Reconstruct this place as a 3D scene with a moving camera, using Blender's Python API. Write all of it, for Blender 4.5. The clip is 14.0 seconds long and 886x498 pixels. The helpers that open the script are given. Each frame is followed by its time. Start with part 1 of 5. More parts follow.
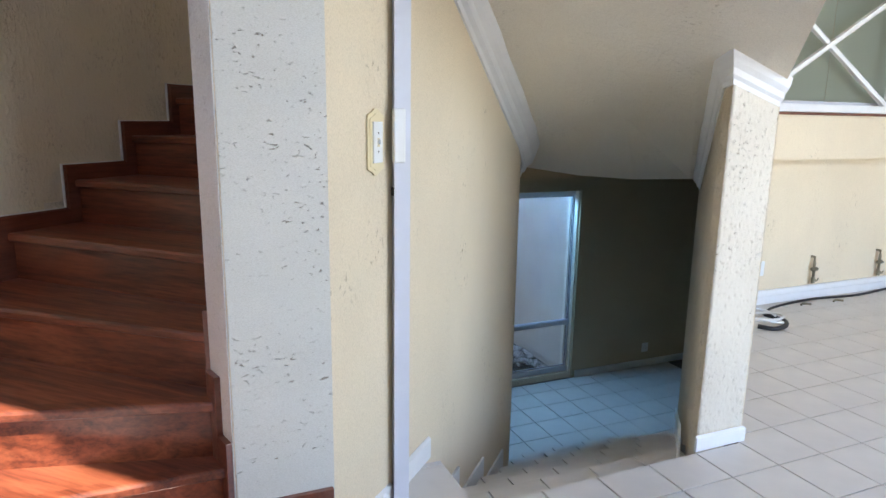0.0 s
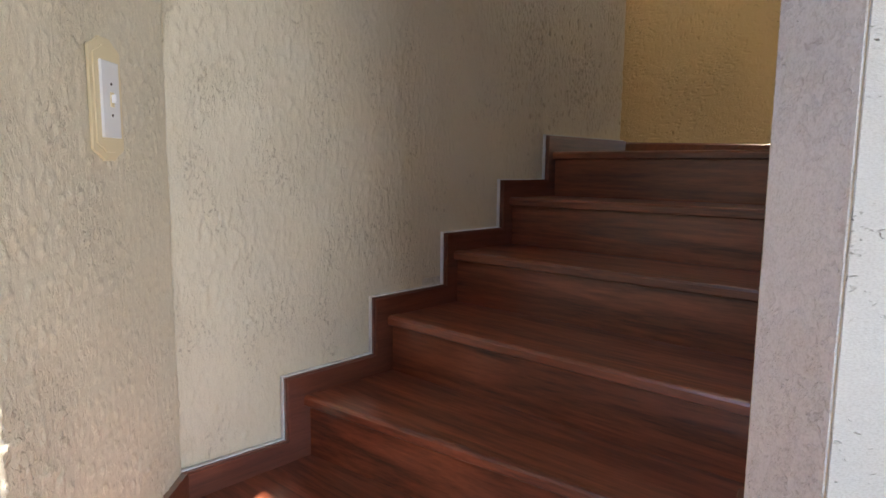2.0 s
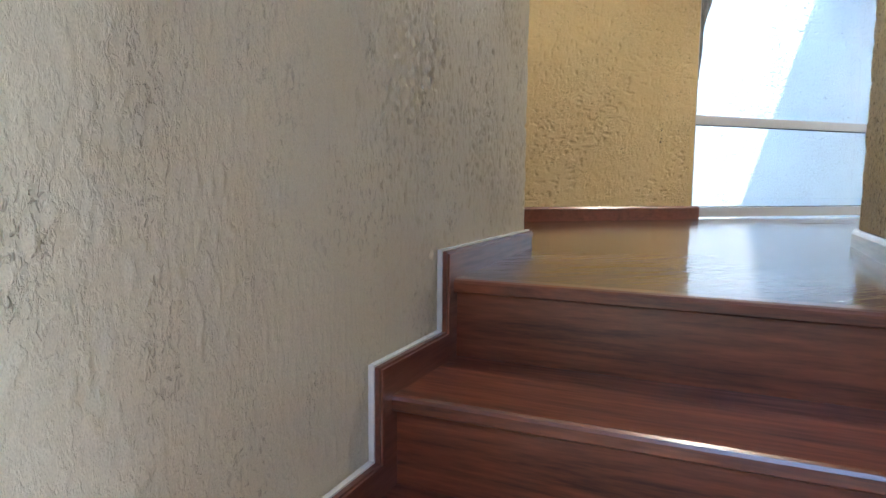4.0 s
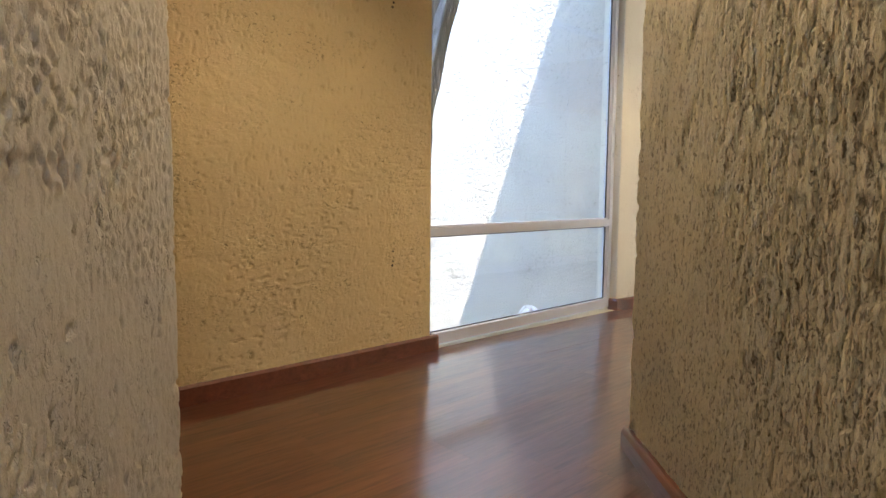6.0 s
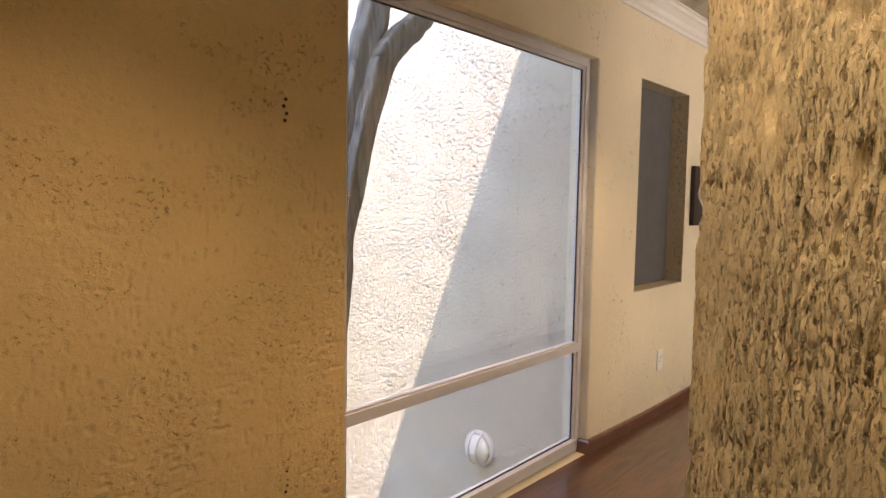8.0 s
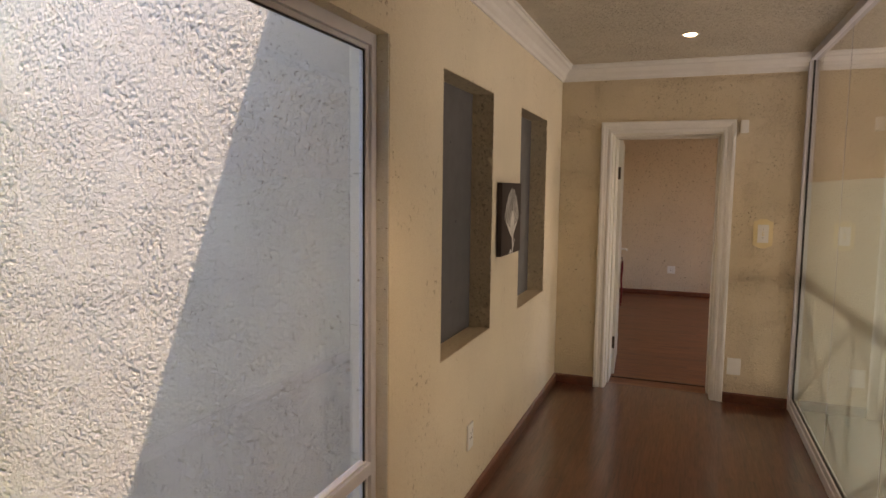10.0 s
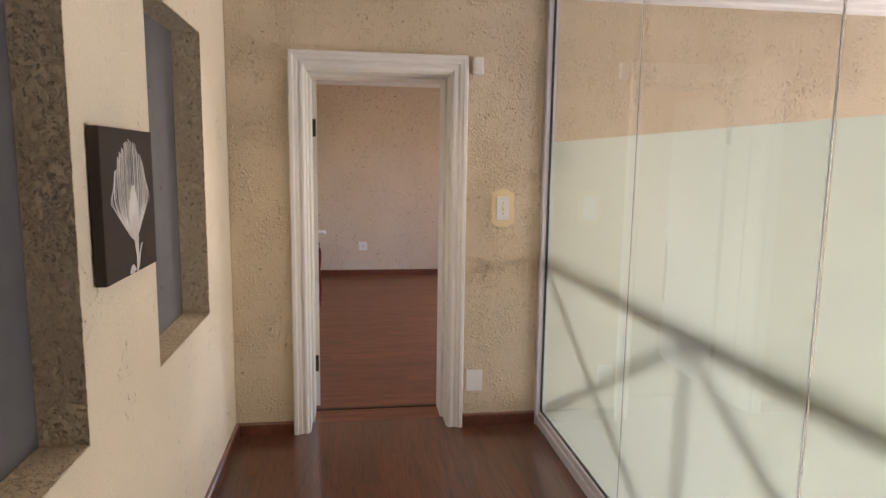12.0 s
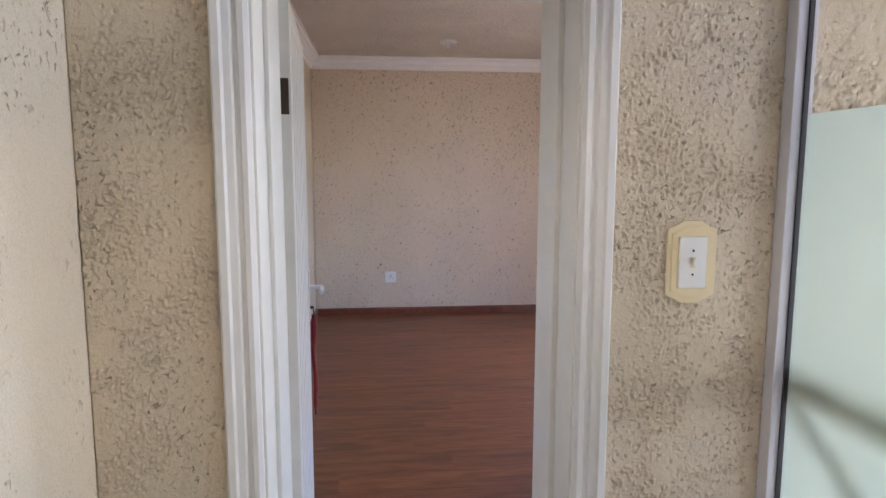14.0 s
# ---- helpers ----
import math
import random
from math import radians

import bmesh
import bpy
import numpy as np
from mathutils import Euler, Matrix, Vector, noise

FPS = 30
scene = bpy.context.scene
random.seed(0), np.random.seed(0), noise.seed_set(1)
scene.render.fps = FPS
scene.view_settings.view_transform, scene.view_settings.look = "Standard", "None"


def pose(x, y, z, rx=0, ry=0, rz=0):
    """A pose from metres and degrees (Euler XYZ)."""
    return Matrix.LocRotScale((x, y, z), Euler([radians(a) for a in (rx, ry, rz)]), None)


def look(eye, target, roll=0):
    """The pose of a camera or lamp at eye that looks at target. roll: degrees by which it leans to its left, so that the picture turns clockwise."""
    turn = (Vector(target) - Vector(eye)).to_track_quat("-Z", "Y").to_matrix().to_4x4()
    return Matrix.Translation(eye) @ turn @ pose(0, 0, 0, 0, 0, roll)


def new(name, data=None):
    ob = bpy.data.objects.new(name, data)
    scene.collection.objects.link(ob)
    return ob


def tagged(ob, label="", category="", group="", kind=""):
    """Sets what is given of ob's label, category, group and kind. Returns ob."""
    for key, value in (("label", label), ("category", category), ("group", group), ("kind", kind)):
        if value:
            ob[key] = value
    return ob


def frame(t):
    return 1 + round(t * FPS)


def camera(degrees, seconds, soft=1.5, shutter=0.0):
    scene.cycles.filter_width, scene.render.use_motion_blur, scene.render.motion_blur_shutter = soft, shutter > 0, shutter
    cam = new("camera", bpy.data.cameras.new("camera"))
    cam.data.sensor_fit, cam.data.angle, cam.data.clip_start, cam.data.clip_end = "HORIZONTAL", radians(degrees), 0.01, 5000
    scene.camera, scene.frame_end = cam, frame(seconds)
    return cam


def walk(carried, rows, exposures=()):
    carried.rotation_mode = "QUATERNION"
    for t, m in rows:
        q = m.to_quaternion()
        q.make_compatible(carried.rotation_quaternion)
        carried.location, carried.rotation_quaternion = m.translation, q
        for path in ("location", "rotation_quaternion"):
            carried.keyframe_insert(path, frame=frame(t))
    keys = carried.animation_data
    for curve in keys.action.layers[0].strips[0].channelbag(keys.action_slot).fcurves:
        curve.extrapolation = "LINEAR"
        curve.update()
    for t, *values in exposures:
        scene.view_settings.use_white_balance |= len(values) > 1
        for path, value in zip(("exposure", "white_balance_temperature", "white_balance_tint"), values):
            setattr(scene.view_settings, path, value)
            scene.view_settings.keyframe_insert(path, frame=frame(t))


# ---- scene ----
cam = camera(69.6, 14.0)
PATH = [
    (0, (1.596, 0.421, 1.444), (0.895, 2.25, 1.039), 0.9),
    (0.5, (1.464, 0.389, 1.435), (0.479, 2.101, 1.125), 1.0),
    (1, (1.199, 0.4, 1.446), (0.012, 1.987, 1.172), 1.1),
    (1.5, (0.879, 0.53, 1.431), (-0.397, 2.047, 1.165), 1.2),
    (2, (0.578, 0.749, 1.451), (-0.765, 2.209, 1.196), 0.6),
    (2.2, (0.434, 0.84, 1.439), (-0.92, 2.291, 1.189), 0.5),
    (4.3, (-0.434, 1.885, 1.827), (-1.057, 3.774, 1.616), 0.4),
    (4.5, (-0.445, 1.962, 1.873), (-0.941, 3.888, 1.662), 0.3),
    (5, (-0.463, 2.18, 2.033), (-0.685, 4.155, 1.809), 0.4),
    (5.5, (-0.488, 2.415, 2.159), (-0.56, 4.402, 1.944), 0.4),
    (6, (-0.509, 2.633, 2.298), (-0.51, 4.624, 2.114), 0.5),
    (6.5, (-0.528, 2.89, 2.438), (-0.456, 4.88, 2.256), 0.9),
    (7, (-0.51, 3.102, 2.542), (-0.416, 5.093, 2.377), 1.0),
    (7.2, (-0.499, 3.191, 2.6), (-0.402, 5.182, 2.443), 1.0),
    (9.3, (-0.263, 4.189, 3.071), (0.287, 6.105, 2.905), 0.7),
    (9.5, (-0.231, 4.331, 3.075), (0.404, 6.219, 2.899), 0.7),
    (10, (-0.148, 4.678, 3.064), (0.708, 6.476, 2.873), 0.7),
    (10.5, (-0.003, 5.002, 3.06), (1.212, 6.578, 2.855), 0.7),
    (11, (0.244, 5.309, 3.052), (1.716, 6.643, 2.822), 0.7),
    (11.5, (0.5, 5.657, 3.041), (2.082, 6.854, 2.783), 0.7),
    (12, (0.793, 6.003, 3.024), (2.405, 7.154, 2.749), 0.8),
    (12.5, (1.12, 6.339, 3.019), (2.731, 7.488, 2.728), 0.6),
    (13, (1.48, 6.646, 3.022), (3.08, 7.809, 2.728), 0.8),
    (13.5, (1.855, 6.949, 3.018), (3.445, 8.128, 2.732), 0.2),
    (14, (2.216, 7.289, 3.0), (3.775, 8.516, 2.748), 0.1),
]
walk(cam, [(t, look(eye, target, roll)) for t, eye, target, roll in PATH],
     exposures=[(0, 2.6, 6100, 13), (1.5, 2.65, 6150, 14), (2.2, 2.85, 6300, 17), (4.5, 4.0, 5250, 6), (5.0, 3.9, 6500, 11), (5.5, 3.7, 6150, 11), (6, 3.5, 6500, 14), (7, 3.3, 8200, 25),
                (9.5, 2.55, 8700, 24), (10, 2.33, 8800, 26), (10.5, 2.45, 9200, 28), (11, 2.6, 11000, 33), (11.5, 2.93, 9300, 31), (12.0, 3.12, 7000, 25), (13.5, 3.2, 6300, 23), (14, 3.25, 5750, 19)])

# ---- frames of the plan: the stair runs along y, the corridor along the turned axes ----
TURN = radians(43.9)
CX, CY = 2.839, 8.831
LOC = Matrix.Translation((CX, CY, 0)) @ Matrix.Rotation(TURN, 4, "Z")
UP = 1.52          # level of landing, corridor and far room
LOW = -1.17        # level of the lower room
TOP = 4.0          # ceiling


def W(x, y):
    """Plan point of the corridor's axes in the world."""
    p = LOC @ Vector((x, y, 0))
    return (p.x, p.y)


# ---- world and lights ----
SUN_DIR = LOC.to_3x3() @ Vector((0.27, 1.0, -2.6)).normalized()
world = bpy.data.worlds.new("sky")
scene.world = world
world.use_nodes = True
sky = world.node_tree.nodes.new("ShaderNodeTexSky")
sky.sky_type, sky.sun_disc = "NISHITA", False
sky.sun_elevation = math.asin(-SUN_DIR.z)
sky.sun_rotation = math.atan2(-SUN_DIR.x, -SUN_DIR.y)
world.node_tree.links.new(sky.outputs[0], world.node_tree.nodes["Background"].inputs[0])
world.node_tree.nodes["Background"].inputs[1].default_value = 0.15
sky.ozone_density, sky.dust_density = 3.0, 0.4
sun = new("sun", bpy.data.lights.new("sun", "SUN"))
sun.data.energy, sun.data.angle, sun.data.color = 3.0, radians(0.5), (1.0, 0.95, 0.87)
sun.rotation_mode = "QUATERNION"
sun.rotation_quaternion = SUN_DIR.to_track_quat("-Z", "Y")


def area(name, m, sx, sy, watts, color):
    ob = new(name, bpy.data.lights.new(name, "AREA"))
    ob.data.shape, ob.data.size, ob.data.size_y = "RECTANGLE", sx, sy
    ob.data.energy, ob.data.color = watts, color
    ob.matrix_world = m
    return ob


# daylight fill lamps: unseen roof opening, then added windows for kitchen and far room
area("skylight_daylight", pose(-0.1, -0.3, 4.15, 0, 0, 0), 2.4, 1.2, 1.0, (0.93, 0.97, 1.0))
area("kitchen_fill_light", LOC @ pose(-2.6, -6.95, 1.75, 90, 0, 0), 4.2, 2.6, 17, (0.95, 0.98, 1.0))
# no source seen here; added to brighten the far room
area("room_fill_light", LOC @ pose(2.6, -2.95, 2.75, 90, 0, 0), 2.2, 1.7, 1.75, (1.0, 0.91, 0.82))


# sky light let in under the head of the lower courtyard window
area("lower_window_daylight", LOC @ pose(-3.95, 0.118, 0.742, -75, 0, 0), 1.35, 0.03, 5.5, (0.24, 0.57, 1.0))


# ---- materials ----
def material(name):
    m = bpy.data.materials.new(name)
    m.use_nodes = True
    nt = m.node_tree
    return m, nt, nt.nodes["Principled BSDF"]


def node(nt, kind, **inputs):
    n = nt.nodes.new(kind)
    for k, v in inputs.items():
        n.inputs[k.replace("_", " ")].default_value = v
    return n


def coords(nt, scale, space="Object"):
    tc = nt.nodes.new("ShaderNodeTexCoord")
    mp = nt.nodes.new("ShaderNodeMapping")
    mp.inputs["Scale"].default_value = scale
    nt.links.new(tc.outputs[space], mp.inputs["Vector"])
    return mp.outputs[0]


def ramp(nt, fac, stops):
    r = nt.nodes.new("ShaderNodeValToRGB")
    e = r.color_ramp.elements
    while len(e) < len(stops):
        e.new(0.5)
    for el, (p, c) in zip(e, stops):
        el.position, el.color = p, (*c, 1)
    nt.links.new(fac, r.inputs[0])
    return r.outputs[0]


def maths(nt, op, a, b):
    n = nt.nodes.new("ShaderNodeMath")
    n.operation = op
    for i, v in enumerate((a, b)):
        if isinstance(v, (int, float)):
            n.inputs[i].default_value = v
        else:
            nt.links.new(v, n.inputs[i])
    return n.outputs[0]


def mix(nt, fac, a, b, blend="MIX"):
    n = nt.nodes.new("ShaderNodeMix")
    n.data_type, n.blend_type = "RGBA", blend
    for sock, v in ((n.inputs[0], fac), (n.inputs[6], a), (n.inputs[7], b)):
        if isinstance(v, (int, float)):
            sock.default_value = v
        elif isinstance(v, tuple):
            sock.default_value = (*v, 1)
        else:
            nt.links.new(v, sock)
    return n.outputs[2]


def plaster(name, color, relief=0.6, grain=(1, 1, 1), pits=0.5, fine=1.0, ridge=1.0, size=1.0, cover=0.5, gloss=0.7, dig=0.0):
    """Rough trowelled plaster under paint: lumps, worm-like pits in patches (coloured darker), fine sand."""
    m, nt, b = material(name)
    v = coords(nt, grain)
    big = node(nt, "ShaderNodeTexNoise", Scale=2.2, Detail=3.0)
    lump = node(nt, "ShaderNodeTexNoise", Scale=52.0 * size, Detail=4.0, Roughness=0.6, Distortion=0.25)
    worm = node(nt, "ShaderNodeTexNoise", Scale=58.0 * size, Detail=2.0, Roughness=0.5, Distortion=0.7)
    where = node(nt, "ShaderNodeTexNoise", Scale=4.0, Detail=3.0)
    sand = node(nt, "ShaderNodeTexNoise", Scale=260.0, Detail=2.0)
    for n in (big, lump, worm, where, sand):
        nt.links.new(v, n.inputs["Vector"])
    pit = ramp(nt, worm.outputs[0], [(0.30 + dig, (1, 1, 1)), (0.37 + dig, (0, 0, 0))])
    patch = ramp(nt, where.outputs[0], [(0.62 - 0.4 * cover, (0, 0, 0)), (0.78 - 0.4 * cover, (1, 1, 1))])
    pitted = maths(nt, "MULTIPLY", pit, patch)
    high = ramp(nt, lump.outputs[0], [(0.47, (0, 0, 0)), (0.62, (1, 1, 1))])
    rough = ramp(nt, where.outputs[0], [(0.30, (0.35, 0.35, 0.35)), (0.60, (1, 1, 1))])
    h = maths(nt, "MULTIPLY", maths(nt, "MULTIPLY", high, rough), 0.6 * ridge)
    h = maths(nt, "SUBTRACT", h, maths(nt, "MULTIPLY", pitted, 1.3 * pits))
    h = maths(nt, "ADD", h, maths(nt, "MULTIPLY", sand.outputs[0], 0.10 * fine))
    h = maths(nt, "ADD", h, maths(nt, "MULTIPLY", big.outputs[0], 0.6))
    bump = node(nt, "ShaderNodeBump", Strength=1.0, Distance=0.011 * relief)
    nt.links.new(h, bump.inputs["Height"])
    nt.links.new(bump.outputs[0], b.inputs["Normal"])
    shade = ramp(nt, big.outputs[0], [(0.3, tuple(c * 0.92 for c in color)), (0.7, color)])
    shade = mix(nt, 1.0, shade, ramp(nt, sand.outputs[0], [(0.32, (0.91, 0.90, 0.88)), (0.52, (1, 1, 1)), (0.7, (1.05, 1.05, 1.05))]), "MULTIPLY")
    # base colour darkened in the pits: brown specks plus painted hollow shade
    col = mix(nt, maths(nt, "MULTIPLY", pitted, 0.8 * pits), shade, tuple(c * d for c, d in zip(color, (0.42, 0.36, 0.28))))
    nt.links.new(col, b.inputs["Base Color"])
    b.inputs["Roughness"].default_value = gloss
    return m


def wood(name, axis, dark, mid, light, rough=0.3, coat=0.2, sheen=1.65):
    """Laminate board: grain along one axis, figure and a varnished gloss."""
    m, nt, b = material(name)
    scale = {"x": (0.7, 9, 9), "y": (9, 0.7, 9), "z": (9, 9, 0.7)}[axis]
    tc = nt.nodes.new("ShaderNodeTexCoord")
    info = nt.nodes.new("ShaderNodeObjectInfo")
    shift = nt.nodes.new("ShaderNodeVectorMath")
    shift.operation = "ADD"
    comb = nt.nodes.new("ShaderNodeCombineXYZ")
    nt.links.new(maths(nt, "MULTIPLY", info.outputs["Random"], 37.0), comb.inputs[0])
    nt.links.new(maths(nt, "MULTIPLY", info.outputs["Random"], 11.0), comb.inputs[1])
    nt.links.new(tc.outputs["Object"], shift.inputs[0])
    nt.links.new(comb.outputs[0], shift.inputs[1])
    mp = nt.nodes.new("ShaderNodeMapping")
    mp.inputs["Scale"].default_value = scale
    nt.links.new(shift.outputs[0], mp.inputs["Vector"])
    fig = node(nt, "ShaderNodeTexNoise", Scale=1.3, Detail=5.0, Roughness=0.6, Distortion=1.4)
    fib = node(nt, "ShaderNodeTexNoise", Scale=9.0, Detail=4.0, Roughness=0.7)
    for n in (fig, fib):
        nt.links.new(mp.outputs[0], n.inputs["Vector"])
    c = ramp(nt, fig.outputs[0], [(0.36, dark), (0.5, mid), (0.64, light)])
    c = mix(nt, 0.35, c, ramp(nt, fib.outputs[0], [(0.35, tuple(x * 0.5 for x in dark)), (0.6, light)]), "MIX")
    vary = ramp(nt, info.outputs["Random"], [(0.0, (0.86, 0.86, 0.86)), (1.0, (1.08, 1.08, 1.08))])
    c = mix(nt, 1.0, c, vary, "MULTIPLY")
    nt.links.new(c, b.inputs["Base Color"])
    r = ramp(nt, fib.outputs[0], [(0.3, (rough + 0.1,) * 3), (0.7, (rough,) * 3)])
    nt.links.new(r, b.inputs["Roughness"])
    b.inputs["Coat Weight"].default_value = 1.0
    b.inputs["Coat IOR"].default_value = sheen
    b.inputs["Coat Roughness"].default_value = coat
    bump = node(nt, "ShaderNodeBump", Strength=0.02, Distance=0.001)
    nt.links.new(fib.outputs[0], bump.inputs["Height"])
    nt.links.new(bump.outputs[0], b.inputs["Normal"])
    return m


def paint(name, color, rough=0.4, metal=0.0, wear=0.02, scale=12.0, bumps=0.1):
    m, nt, b = material(name)
    v = coords(nt, (1, 1, 1))
    n1 = node(nt, "ShaderNodeTexNoise", Scale=scale, Detail=4.0)
    n2 = node(nt, "ShaderNodeTexNoise", Scale=scale * 14, Detail=2.0)
    nt.links.new(v, n1.inputs["Vector"])
    nt.links.new(v, n2.inputs["Vector"])
    c = ramp(nt, n1.outputs[0], [(0.3, tuple(x * (1 - wear * 2) for x in color)), (0.6, color)])
    nt.links.new(c, b.inputs["Base Color"])
    nt.links.new(ramp(nt, n1.outputs[0], [(0.3, (rough + 0.05,) * 3), (0.7, (rough,) * 3)]), b.inputs["Roughness"])
    b.inputs["Metallic"].default_value = metal
    bump = node(nt, "ShaderNodeBump", Strength=bumps, Distance=0.0008)
    nt.links.new(n2.outputs[0], bump.inputs["Height"])
    nt.links.new(bump.outputs[0], b.inputs["Normal"])
    return m


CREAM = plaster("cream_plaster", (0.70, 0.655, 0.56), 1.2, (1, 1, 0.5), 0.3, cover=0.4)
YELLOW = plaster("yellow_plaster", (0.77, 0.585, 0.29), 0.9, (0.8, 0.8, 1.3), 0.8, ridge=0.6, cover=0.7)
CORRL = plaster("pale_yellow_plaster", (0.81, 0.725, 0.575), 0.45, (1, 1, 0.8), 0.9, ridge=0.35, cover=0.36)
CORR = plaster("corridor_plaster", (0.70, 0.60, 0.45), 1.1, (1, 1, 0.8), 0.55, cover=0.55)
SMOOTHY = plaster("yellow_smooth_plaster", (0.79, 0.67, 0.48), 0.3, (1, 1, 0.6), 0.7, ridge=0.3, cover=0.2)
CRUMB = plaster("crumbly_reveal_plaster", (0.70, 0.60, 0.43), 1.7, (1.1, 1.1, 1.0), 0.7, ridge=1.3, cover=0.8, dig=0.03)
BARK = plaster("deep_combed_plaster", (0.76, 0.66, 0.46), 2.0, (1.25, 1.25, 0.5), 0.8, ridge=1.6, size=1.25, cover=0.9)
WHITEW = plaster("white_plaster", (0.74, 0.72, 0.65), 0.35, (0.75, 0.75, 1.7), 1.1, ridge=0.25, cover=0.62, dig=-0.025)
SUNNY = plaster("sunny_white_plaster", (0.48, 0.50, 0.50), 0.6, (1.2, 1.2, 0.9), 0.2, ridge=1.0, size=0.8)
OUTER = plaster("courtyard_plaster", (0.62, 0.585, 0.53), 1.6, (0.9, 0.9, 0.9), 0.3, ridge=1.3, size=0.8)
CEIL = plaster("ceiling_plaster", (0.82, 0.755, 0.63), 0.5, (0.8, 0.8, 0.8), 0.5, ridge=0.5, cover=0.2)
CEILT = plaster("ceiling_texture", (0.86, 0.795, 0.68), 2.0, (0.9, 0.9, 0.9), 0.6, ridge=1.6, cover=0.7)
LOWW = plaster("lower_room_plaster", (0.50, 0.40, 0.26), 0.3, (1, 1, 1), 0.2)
# thin coats laid over walls as real relief; shader adds sand, painted pit shade
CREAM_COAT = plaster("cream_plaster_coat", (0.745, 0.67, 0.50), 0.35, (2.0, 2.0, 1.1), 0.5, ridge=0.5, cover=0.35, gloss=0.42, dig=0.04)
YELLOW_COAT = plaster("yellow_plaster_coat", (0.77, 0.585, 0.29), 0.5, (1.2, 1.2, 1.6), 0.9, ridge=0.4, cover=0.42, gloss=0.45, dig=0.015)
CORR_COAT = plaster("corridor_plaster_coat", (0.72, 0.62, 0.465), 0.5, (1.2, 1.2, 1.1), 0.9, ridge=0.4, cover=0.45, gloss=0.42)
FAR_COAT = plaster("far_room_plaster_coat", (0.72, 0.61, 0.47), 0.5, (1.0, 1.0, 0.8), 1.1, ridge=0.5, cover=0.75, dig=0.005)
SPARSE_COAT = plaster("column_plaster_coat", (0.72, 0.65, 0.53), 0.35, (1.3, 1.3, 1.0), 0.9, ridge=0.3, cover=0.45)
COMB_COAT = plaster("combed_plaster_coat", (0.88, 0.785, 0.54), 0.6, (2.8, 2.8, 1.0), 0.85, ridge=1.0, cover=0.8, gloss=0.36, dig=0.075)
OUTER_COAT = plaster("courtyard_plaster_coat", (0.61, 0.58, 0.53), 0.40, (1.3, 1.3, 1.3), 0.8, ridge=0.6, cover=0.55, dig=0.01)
SLATE = paint("slate_grey_paint", (0.115, 0.114, 0.122), 0.6, wear=0.05)
REDX = wood("red_laminate_across", "x", (0.06, 0.012, 0.005), (0.165, 0.036, 0.014), (0.285, 0.078, 0.031), 0.32, 0.25, 1.5)
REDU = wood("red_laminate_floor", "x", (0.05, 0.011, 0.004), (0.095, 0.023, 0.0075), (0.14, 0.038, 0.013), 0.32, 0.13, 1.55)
REDSK = wood("red_skirting_wood", "y", (0.11, 0.03, 0.016), (0.16, 0.046, 0.024), (0.20, 0.06, 0.032), 0.3)
FARY = wood("brown_laminate_floor", "y", (0.11, 0.032, 0.010), (0.19, 0.058, 0.019), (0.26, 0.088, 0.030), 0.5, 0.4, 1.2)
FARY.node_tree.nodes["Principled BSDF"].inputs["Specular IOR Level"].default_value = 0.25
WHITE = paint("white_gloss_paint", (0.81, 0.81, 0.80), 0.3)
DOORP = paint("cream_door_paint", (0.78, 0.77, 0.72), 0.35)
ALU = paint("white_aluminium", (0.66, 0.67, 0.73), 0.42, 0.0, bumps=0.03)
PLATE = paint("cream_plastic", (0.80, 0.685, 0.43), 0.35)
PLASTIC = paint("white_plastic", (0.82, 0.82, 0.80), 0.35)
DARK = paint("dark_metal", (0.07, 0.05, 0.035), 0.45, 0.7)
BLACK = paint("black_rubber", (0.02, 0.02, 0.022), 0.5)
BRASS = paint("tarnished_brass", (0.30, 0.26, 0.18), 0.4, 0.8, 0.2)
TILE = paint("beige_floor_tile", (0.70, 0.66, 0.61), 0.3, wear=0.05, scale=5.0)
GROUT = paint("brown_grout", (0.13, 0.105, 0.085), 0.9, scale=30.0)
REDP = paint("red_sign_print", (0.55, 0.045, 0.02), 0.4)
CANVAS = paint("dark_brown_canvas", (0.045, 0.032, 0.027), 0.75, scale=3.0, bumps=0.6)
CHALK = paint("chalk_white_paint", (0.78, 0.77, 0.75), 0.7, wear=0.15)
BEAD = plaster("grey_plaster_bead", (0.79, 0.77, 0.71), 0.5, (1, 1, 0.8), 0.3, ridge=0.9)
STONE = paint("pale_gravel", (0.50, 0.48, 0.45), 0.85, wear=0.3, scale=40.0)
SOIL = paint("courtyard_soil", (0.13, 0.105, 0.08), 0.9, wear=0.3, bumps=0.8)


def glass_mat(name, rough, color=(1, 1, 1)):
    m, nt, b = material(name)
    b.inputs["Base Color"].default_value = (*color, 1)
    b.inputs["Transmission Weight"].default_value = 1.0
    b.inputs["Roughness"].default_value = rough
    b.inputs["IOR"].default_value = 1.45
    return m


GLASS = glass_mat("clear_glass", 0.0)


